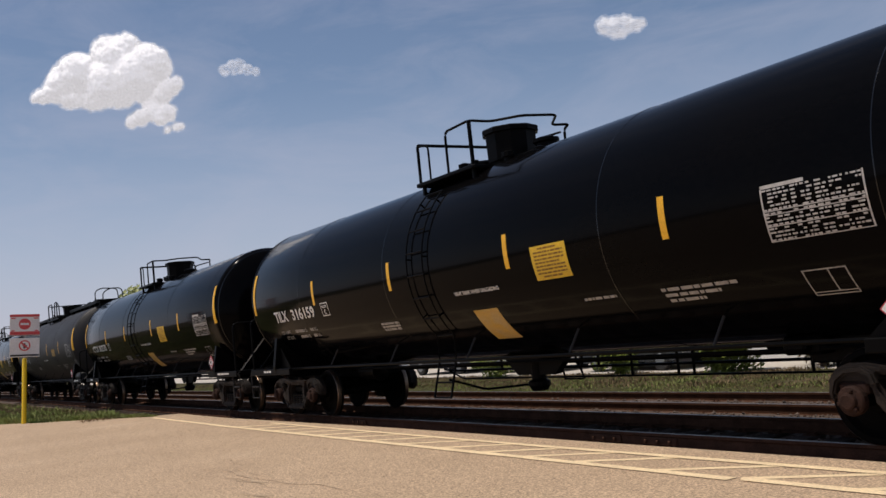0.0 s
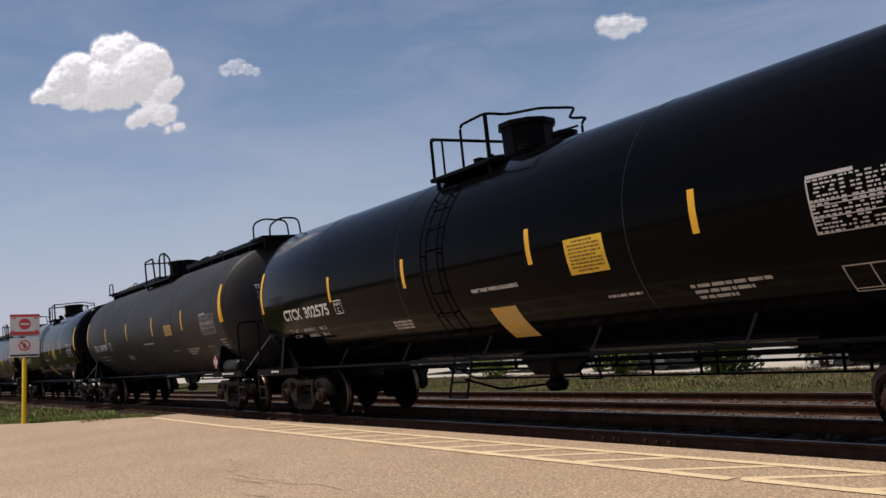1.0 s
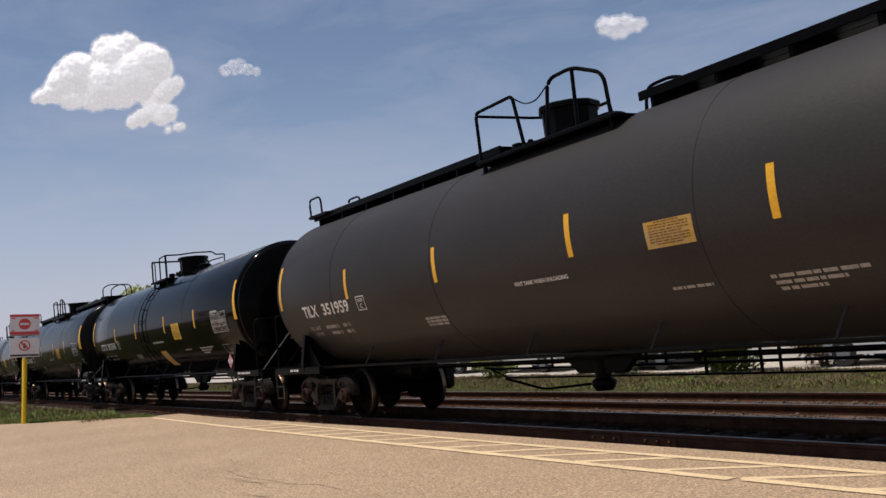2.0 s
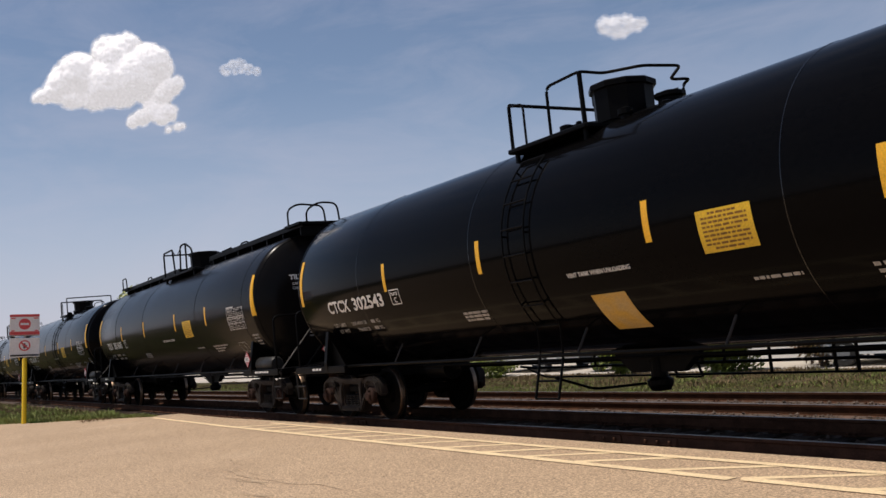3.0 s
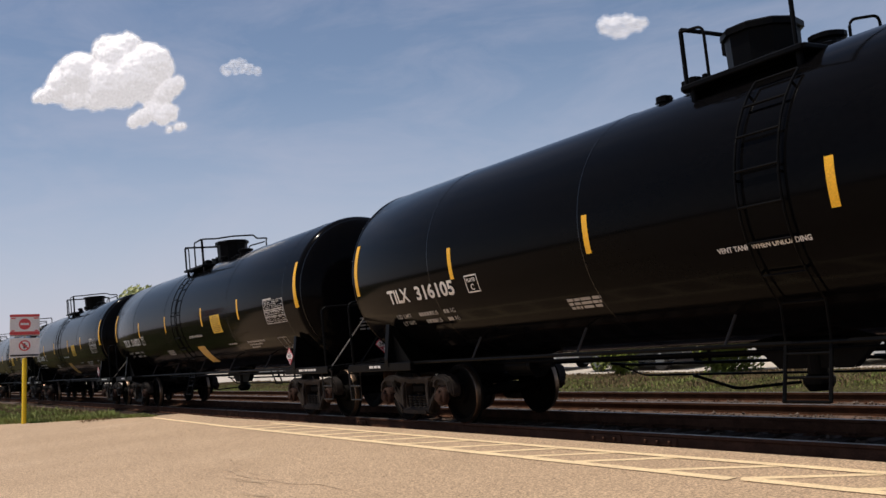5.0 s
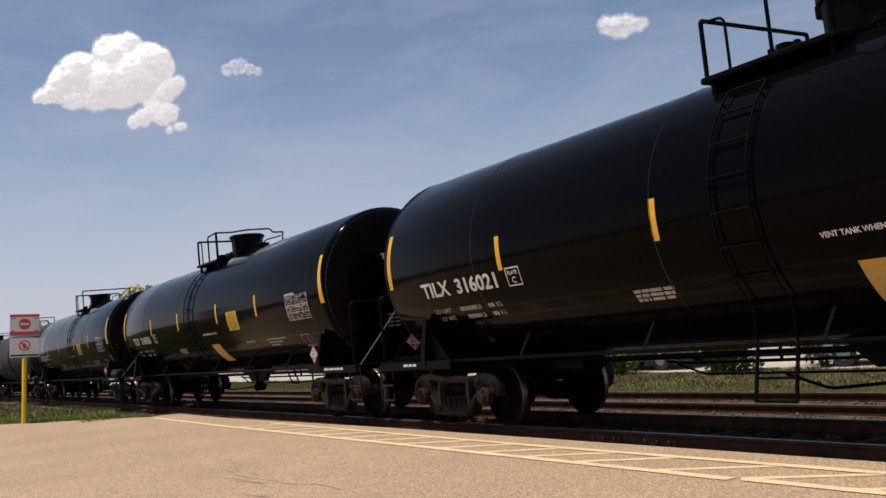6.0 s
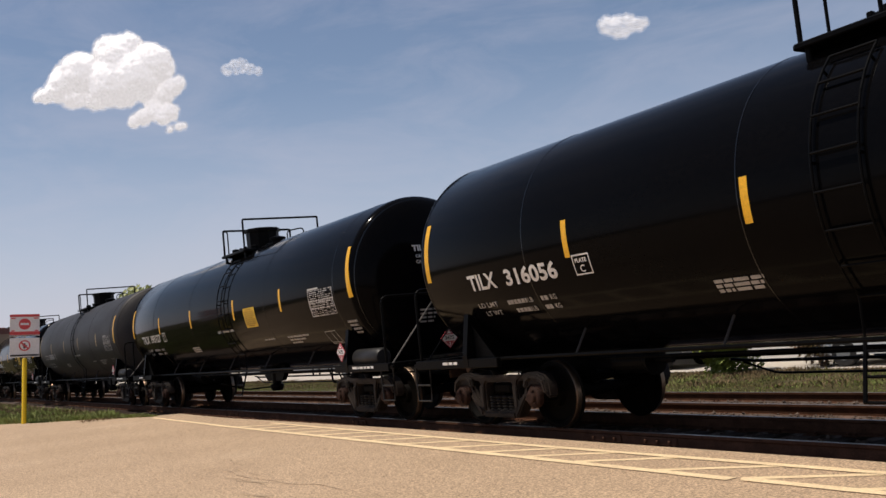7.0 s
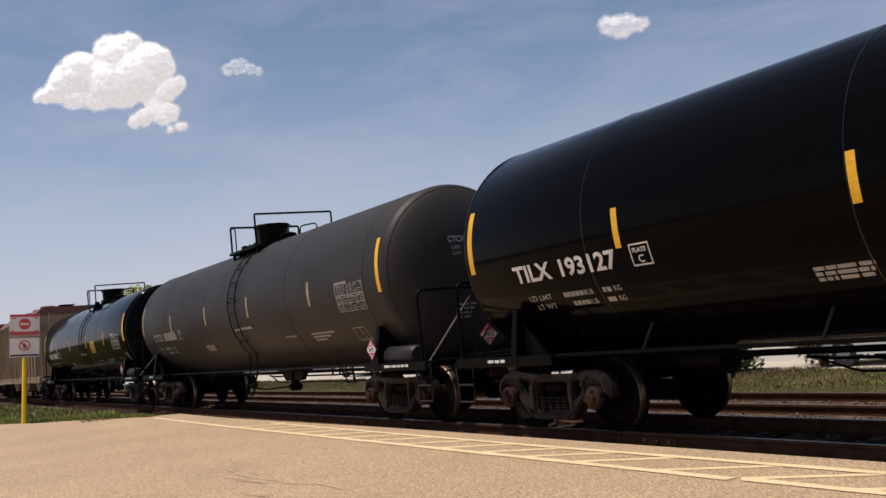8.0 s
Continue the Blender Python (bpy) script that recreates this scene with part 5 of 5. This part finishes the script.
def leaf_cloud(rng, centre, radii, count, size, lobes=9):
    """Leaves in uneven clumps round a centre."""
    s = Shape()
    c = Vector(centre)
    clumps = []
    for _ in range(lobes):
        d = Vector((rng.gauss(0, 1), rng.gauss(0, 1), rng.gauss(0, 1))).normalized() * rng.uniform(0.3, 0.85)
        clumps.append((Vector((d.x * radii[0], d.y * radii[1], d.z * radii[2])), rng.uniform(0.28, 0.5)))
    for _ in range(count):
        o, k = rng.choice(clumps)
        d = Vector((rng.gauss(0, 1), rng.gauss(0, 1), rng.gauss(0, 1))).normalized() * rng.random() ** 0.45 * k
        p = c + o + Vector((d.x * radii[0], d.y * radii[1], d.z * radii[2]))
        n = Vector((rng.gauss(0, 1), rng.gauss(0, 1), rng.gauss(0.6, 1))).normalized()
        e1 = n.orthogonal().normalized() * size * rng.uniform(0.6, 1.3)
        e2 = n.cross(e1) * 0.55
        s.add([p - e1, p - e2 * 0.8 + e1 * 0.1, p + e1, p + e2 * 0.8 + e1 * 0.1], [(0, 1, 2, 3)])
    return s


def plant(name, label, category, x, y, height, spread, mat, seed, leaves, size, trunk=True):
    rng = random.Random(seed)
    z0 = ground_z(x, y) - 0.05
    ob = empty(name, x, y, z0)
    tagged(ob, label, category)
    s = Shape()
    crown_z = height * (0.6 if trunk else 0.5)
    stems = 1 if trunk else 6
    for k in range(stems):
        bx, by = (0, 0) if trunk else (rng.uniform(-0.2, 0.2) * spread, rng.uniform(-0.2, 0.2) * spread)
        r = (0.035 if trunk else 0.014) * height
        tip = Vector((bx + rng.uniform(-0.1, 0.1) * spread, by + rng.uniform(-0.1, 0.1) * spread, crown_z))
        s.lathe([(0, r), (crown_z * 0.3, r * 0.75), (crown_z, r * 0.35)], "z", (bx, by, 0), 8)
        for _ in range(6 if trunk else 3):
            a = rng.uniform(0, 6.28)
            p = Vector((bx, by, crown_z * rng.uniform(0.5, 0.95)))
            q = p + Vector((math.cos(a) * spread * 0.6, math.sin(a) * spread * 0.6, height * rng.uniform(0.1, 0.3)))
            s.tube([p, (p + q) / 2 + Vector((0, 0, 0.04 * height)), q], r * 0.25, 5)
    part("trunk", s, BARK, ob)
    part("crown", leaf_cloud(rng, (0, 0, height * (0.66 if trunk else 0.40)), (spread, spread, height * (0.36 if trunk else 0.46)), leaves, size, 16), mat, ob)


def sign_post():
    base = Vector((-31.49, -4.61, LOT))
    ob = empty("sign_post", *base)
    ob.rotation_euler = (0, radians(3.6), math.atan2(EYE.y - base.y, EYE.x - base.x) + math.pi / 2)
    tagged(ob, "yellow sleeved post with two red and white prohibition signs", "sign post")
    part("sleeve", Shape().lathe([(0, 0.072), (1.93, 0.068), (1.97, 0.06), (1.99, 0.02)], "z", (0, 0, 0), 24), POSTYELLOW, ob, "bright yellow plastic sleeve", True)
    part("post", Shape().box(-0.03, 0.03, -0.03, 0.03, 0.0, 3.2, 0.005), WALLGREY, ob)
    def sheet(z0, z1, name, label):
        return part(name, Shape().box(-0.42, 0.42, -0.055, -0.045, z0, z1, 0.004), SIGNWHITE, ob, label)
    def rect(s, x0, x1, z0, z1, lift=0.059):
        return s.add([(x0, -lift, z0), (x1, -lift, z0), (x1, -lift, z1), (x0, -lift, z1)], [(0, 1, 2, 3)])
    def disc(s, zc, r0, r1, lift=0.059, xr=0.0):
        k = 32
        vs = [(xr + r * math.cos(2 * math.pi * i / k), -lift, zc + r * math.sin(2 * math.pi * i / k)) for r in (r0, r1) for i in range(k)]
        return s.add(vs, [(i, (i + 1) % k, k + (i + 1) % k, k + i) for i in range(k)])
    up = sheet(2.66, 3.33, "no_entry_sign", "white sign with red bands and a red no-entry disc")
    s = Shape()
    rect(s, -0.42, 0.42, 3.25, 3.33)
    rect(s, -0.42, 0.42, 2.70, 2.80)
    disc(s, 3.03, 0.001, 0.17)
    part("red_print", s, RED, up)
    s = Shape()
    rect(s, -0.12, 0.12, 3.00, 3.06, 0.062)
    part("white_bar", s, SIGNWHITE, up)
    s = Shape()
    for z, w in ((3.21, 0.36), (2.83, 0.3)):
        for x in (-0.38, 0.38 - w / 3):
            rect(s, x, x + w / 3, z - 0.02, z + 0.015)
    part("print_bars", s, RED, up)
    s = Shape()
    rect(s, -0.40, 0.40, 2.672, 2.69)
    part("dark_print", s, DARKINK, up)
    low = sheet(2.02, 2.60, "lower_sign", "white sign with a red barred ring and a dark foot line")
    s = Shape()
    disc(s, 2.37, 0.125, 0.165)
    s.add([(-0.125, -0.0595, 2.46), (-0.095, -0.0595, 2.49), (0.125, -0.0595, 2.28), (0.095, -0.0595, 2.25)], [(0, 1, 2, 3)])
    part("red_print", s, RED, low)
    s = Shape()
    rect(s, -0.035, 0.025, 2.28, 2.44)
    rect(s, -0.07, 0.07, 2.36, 2.385)
    rect(s, -0.40, 0.40, 2.045, 2.10)
    part("dark_print", s, DARKINK, low)


# ---- far side ----
def far_lot():
    s = Shape().prism([(-120, 10.4), (60, 10.4), (60, 19), (-120, 19)], "z", -0.5, -0.30)
    tagged(part("far_pavement", s, CONCRETE, None, "pale sunlit concrete lot beyond the tracks"), category="pavement", kind="structure")


def house(name, label, x0, x1, y0, y1, wall_h, wall, roof, over, windows, doors):
    ob = empty(name, x0, y0, -0.35)
    tagged(ob, label, "building")
    w, d = x1 - x0, y1 - y0
    t = 0.25
    body = Shape().box(0, w, d - t, d, 0, wall_h).box(0, t, t, d - t, 0, wall_h).box(w - t, w, t, d - t, 0, wall_h)
    holes = [[(a, 0.05), (b, 0.05), (b, 1.9), (a, 1.9)] for a, b in doors]
    body.prism([(0, 0), (w, 0), (w, wall_h), (0, wall_h)], "y", 0, t, holes)
    part("wall", body, wall, ob)
    rf = Shape().box(-over, w + over, -over, d + over, wall_h, wall_h + 0.12, 0.03)
    rf.prism([(-over, wall_h + 0.1), (d + over, wall_h + 0.1), (d / 2, wall_h + 0.1 + d * 0.12)], "x", -over, w + over)
    ro = part("roof", rf, WALLWHITE, ob)
    part("gutter", Shape().box(-over, w + over, -over - 0.12, -over, wall_h - 0.02, wall_h + 0.12, 0.02), WALLWHITE, ro)
    part("upper_cladding", Shape().box(-0.03, w + 0.03, -0.07, -0.004, wall_h - 1.0, wall_h - 0.02, 0.01), roof, ob, "green ribbed upper cladding")
    for i in range(int(w / 0.45)):
        part("cladding_rib", Shape().box(i * 0.45 + 0.1, i * 0.45 + 0.15, -0.095, -0.068, wall_h - 1.0, wall_h - 0.02, 0.006), roof, ob)
    for a, b in windows:
        part("upper_window", Shape().box(a, b, -0.085, -0.068, wall_h - 0.75, wall_h - 0.35, 0.006), GLASS, ob)
    for a, b in doors:
        s = Shape()
        for i in range(8):
            s.box(a, b, 0.1, 0.15, 0.05 + i * 0.23, 0.05 + i * 0.23 + 0.222, 0.012)
        part("roller_door", s, WALLGREY, ob)


def parked_car(x, y, rz, paint, label, tall):
    ob = empty("parked_car", x, y, -0.30)
    ob.rotation_euler.z = rz
    tagged(ob, label, "car", "parked vehicles beyond the tracks")
    L, W, h = 2.25, 0.9, 1.85 if tall else 1.42
    low = [(-L, 0.35), (-L, 0.75), (-L + 0.12, 0.95), (-1.0, 1.0), (1.1, 0.98), (L - 0.25, 0.85), (L, 0.65), (L, 0.35), (L - 0.4, 0.28), (-L + 0.3, 0.28)]
    part("body", Shape().prism(low, "y", -W, W), paint, ob)
    top = [(-L + 0.2, 0.95), (-L + 0.55, h - 0.06), (-L + 0.8, h), (0.35, h), (0.6, h - 0.06), (1.25, 0.98)]
    part("roof", Shape().prism([(a, b) for a, b in top], "y", -W + 0.1, W - 0.1), paint, ob)
    for side in (-1, 1):
        y0, y1 = sorted((side * (W - 0.1), side * (W - 0.085)))
        for a in ([(-1.75, 1.02), (-0.65, 1.02), (-0.65, h - 0.12), (-1.5, h - 0.12)], [(-0.55, 1.02), (1.02, 1.02), (0.42, h - 0.12), (-0.55, h - 0.12)]):
            part("side_window", Shape().prism(a, "y", y0, y1), GLASS, ob)
        for wx in (-1.4, 1.4):
            wh = part("wheel", Shape().lathe([(side * 0.70, 0.2), (side * 0.72, 0.32), (side * 0.9, 0.33), (side * 0.925, 0.3), (side * 0.925, 0.2)], "y", (wx, 0, 0.33), 20), RUBBER, ob)
            part("hubcap", Shape().lathe([(side * 0.90, 0.2), (side * 0.932, 0.18), (side * 0.94, 0.05)], "y", (wx, 0, 0.33), 14), WALLGREY, wh)
        part("tail_light", Shape().box(-L - 0.01, -L + 0.1, side * 0.72 - 0.12, side * 0.72 + 0.12, 0.62, 0.82, 0.02), RED, ob)


# ---- clouds ----
def billows(ob, grow, rough):
    """Fuses the heaps, then swells and crumples them."""
    fuse = ob.modifiers.new("fuse", "REMESH")
    fuse.mode, fuse.voxel_size, fuse.use_smooth_shade = "VOXEL", 3.6, True
    soft = ob.modifiers.new("soften", "SMOOTH")
    soft.factor, soft.iterations = 0.5, 14
    swell = ob.modifiers.new("swell", "DISPLACE")
    swell.strength, swell.mid_level = grow + 2.0, 0.0
    for size, depth in ((44.0, 14.0), (17.0, 11.0), (7.0, 4.5)):
        tex = bpy.data.textures.new("billow", "CLOUDS")
        tex.noise_scale, tex.noise_depth = size, 2
        push = ob.modifiers.new("billow", "DISPLACE")
        push.texture, push.texture_coords, push.strength, push.mid_level = tex, "LOCAL", depth * rough, 0.5
    blend = ob.modifiers.new("soften", "SMOOTH")
    blend.factor, blend.iterations = 0.5, 2


def cloud(name, label, heaps, seed, skins, shells, rough):
    """Heaped vapour far off. Heaps: across, up and radius, in thousandths of the view's tangent from its middle."""
    rng = random.Random(seed)
    f = (AIM - EYE).normalized()
    r = Vector((0.52167, 0.84728, -0.0999))
    u = r.cross(f)
    D = 3200.0
    cx, cy = sum(h[0] for h in heaps) / len(heaps) / 1000, sum(h[1] for h in heaps) / len(heaps) / 1000
    core = bmesh.new()
    for hx, hy, hr in heaps:
        for k in range(5):
            a, q = rng.uniform(0, 2 * math.pi), 0.0 if k == 0 else rng.uniform(0.45, 0.75)
            px, py = (hx + hr * q * math.cos(a)) / 1000 - cx, (hy + hr * q * math.sin(a)) / 1000 - cy
            pr = hr / 1000 * (1.05 if k == 0 else rng.uniform(0.42, 0.60))
            c = r * (px * D) + u * (py * D) + f * (rng.uniform(-0.5, 0.1) * hr * D / 1000)
            got = bmesh.ops.create_icosphere(core, subdivisions=3, radius=pr * D)
            bmesh.ops.translate(core, verts=got["verts"], vec=c)
    m = bpy.data.meshes.new(name)
    core.to_mesh(m)
    core.free()
    m.materials.append(skins[0])
    ob = new(name, m)
    billows(ob, shells[0], rough)
    home = EYE + f * D + r * (cx * D) + u * (cy * D)
    ob.location = home
    tagged(ob, label, "cloud", "clouds")
    for skin, grow in zip(skins[1:], shells[1:]):
        veil = part("vapour_veil", m.copy(), None, ob, "thin outer vapour")
        veil.data.materials.clear()
        veil.data.materials.append(skin)
        billows(veil, grow, rough * 1.25)
    CLOUDS.append((ob, home, (r * 0.003 + u * 0.0006) * D))


CLOUDS = []
cloud("cloud", "large white heaped cloud with a grey base",
      [(-344, 202, 22), (-357, 207, 16), (-334, 214, 12), (-311, 196, 19), (-302, 194, 12), (-326, 182, 23), (-353, 175, 23), (-383, 185, 20), (-402, 176, 15),
       (-411, 167, 12), (-425, 162, 7), (-433, 160, 4), (-395, 164, 14), (-371, 162, 14), (-341, 163, 13), (-320, 167, 12), (-293, 171, 10), (-285, 175, 7),
       (-301, 163, 10), (-307, 145, 9), (-320, 140, 8), (-293, 145, 8), (-331, 135, 6), (-301, 140, 8), (-312, 153, 7), (-293, 126, 3), (-285, 129, 3.5), (-279, 131, 3)],
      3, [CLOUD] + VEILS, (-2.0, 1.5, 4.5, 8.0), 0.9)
cloud("cloud", "small white wisp of cloud", [(-233, 191, 5), (-224, 194, 6), (-217, 195, 6), (-208, 191, 5), (-200, 189, 3.5)], 5, [WISP, WISP, WISP], (-2.0, 2.0, 5.0), 0.6)
cloud("cloud", "small white torn cloud", [(172, 237, 8), (182, 236, 10), (194, 239, 9), (203, 238, 7), (211, 241, 4), (187, 231, 7)], 6, [PUFF, PUFF, WISP, WISP], (-4.0, -1.0, 3.0, 7.0), 0.7)

ground()
lot()
ballast()
sign_post()
far_lot()
house("white_warehouse", "low white building with green upper cladding and grey doors", -25.5, -6.0, 12.9, 19.0, 2.75, WALLWHITE, ROOFGREEN, 0.12,
      [(3.0, 4.6), (7.0, 8.4), (11.5, 13.0)], [(1.0, 2.6), (9.0, 10.3)])
house("grey_shed", "long low grey building beyond the tracks", -70.0, -29.0, 16.0, 24.0, 2.5, WALLGREY, WALLGREY, 0.12, [(4, 6), (10, 12), (20, 22), (33, 35)], [(14, 17)])
parked_car(-12.6, 11.7, 0.04, CARPAINT, "white estate car parked beyond the tracks", True)
parked_car(-21.5, 11.8, 0.0, CARGREY, "dark grey car parked beyond the tracks", False)
parked_car(-27.5, 12.2, 3.1, CARPAINT, "white saloon car parked beyond the tracks", False)
parked_car(-33.5, 12.4, 0.05, CARGREY, "dark grey car parked beside a low shed", False)
parked_car(-41.0, 12.4, 0.05, CARPAINT, "white van-like car parked beside a low shed", True)
plant("bush", "yellow-green spring bush beside the far lot", "bush", -16.9, 10.0, 2.3, 1.1, LEAF, 31, 6500, 0.07, False)
plant("bush", "reddish budding bush beside the far lot", "bush", -14.7, 11.3, 2.5, 1.1, REDLEAF, 32, 3200, 0.07, False)
plant("bush", "small green bush on the far verge", "bush", -20.8, 10.0, 1.2, 0.7, LEAF, 33, 2200, 0.06, False)
plant("bush", "small green bush on the far verge", "bush", -27.5, 10.1, 1.3, 0.9, LEAF, 34, 2200, 0.06, False)
plant("tree", "rounded light green spring tree far down the line", "tree", -100.0, 15.0, 9.0, 4.4, FARLEAF, 35, 14000, 0.30, True)
plant("tree", "light green spring tree behind the white building", "tree", -15.5, 24.0, 5.6, 2.8, LEAF, 36, 4500, 0.16, True)
blades("verge_grass", "green and straw grass verge beside the lot", verge, 26000, 0.06, 0.18, 41, 0.022)
blades("lot_fringe_grass", "longer green grass along the lot's edge", lot_fringe, 6000, 0.12, 0.30, 42, 0.014)
blades("far_grass", "short green grass strip beyond the second track", far_verge, 30000, 0.03, 0.08, 43, 0.012)
blades("straw_grass", "dry tan grass along the far lot", far_straw, 30000, 0.04, 0.11, 44, 0.013, DRYBLADE)
blades("dry_verge_grass", "brown dead grass beside the ballast", dry_strip, 12000, 0.05, 0.16, 45, 0.014, DRYBLADE)
track("main_track", 0.0, 0.0, "main railway track with rusty rails on wooden ties", -420, 120, -60, 6)
track("second_track", 3.95, -0.17, "second railway track with rusty rails on wooden ties", -420, 120, -60, 4)


# ---- what moves ----
SPEED = 19.253


def travelled(t):
    """Way of the train since the start; it runs a little ahead at first."""
    return SPEED * t + 0.70 * (1 - smooth(0.58, 0.80, t))


def motions():
    times = [0.0, 0.2, 0.4, 0.5, 0.6, 0.65, 0.7, 0.75, 0.8, 1.0] + [1.5 + 0.5 * i for i in range(14)]
    for car, x in CARS:
        walk(car, [(t, pose(x + travelled(t), 0, 0)) for t in times])
        for ws in car.children:
            if ws.name.split(".")[0] == "wheelset":
                at = ws.location.copy()
                walk(ws, [(i / FPS, Matrix.Translation(at) @ Matrix.Rotation(travelled(i / FPS) / 0.457, 4, "Y")) for i in range(8 * FPS + 1)])
    for ob, home, way in CLOUDS:
        walk(ob, [(t, Matrix.Translation(home + way * (t / 8.0))) for t in (0.0, 4.0, 8.0)])


motions()
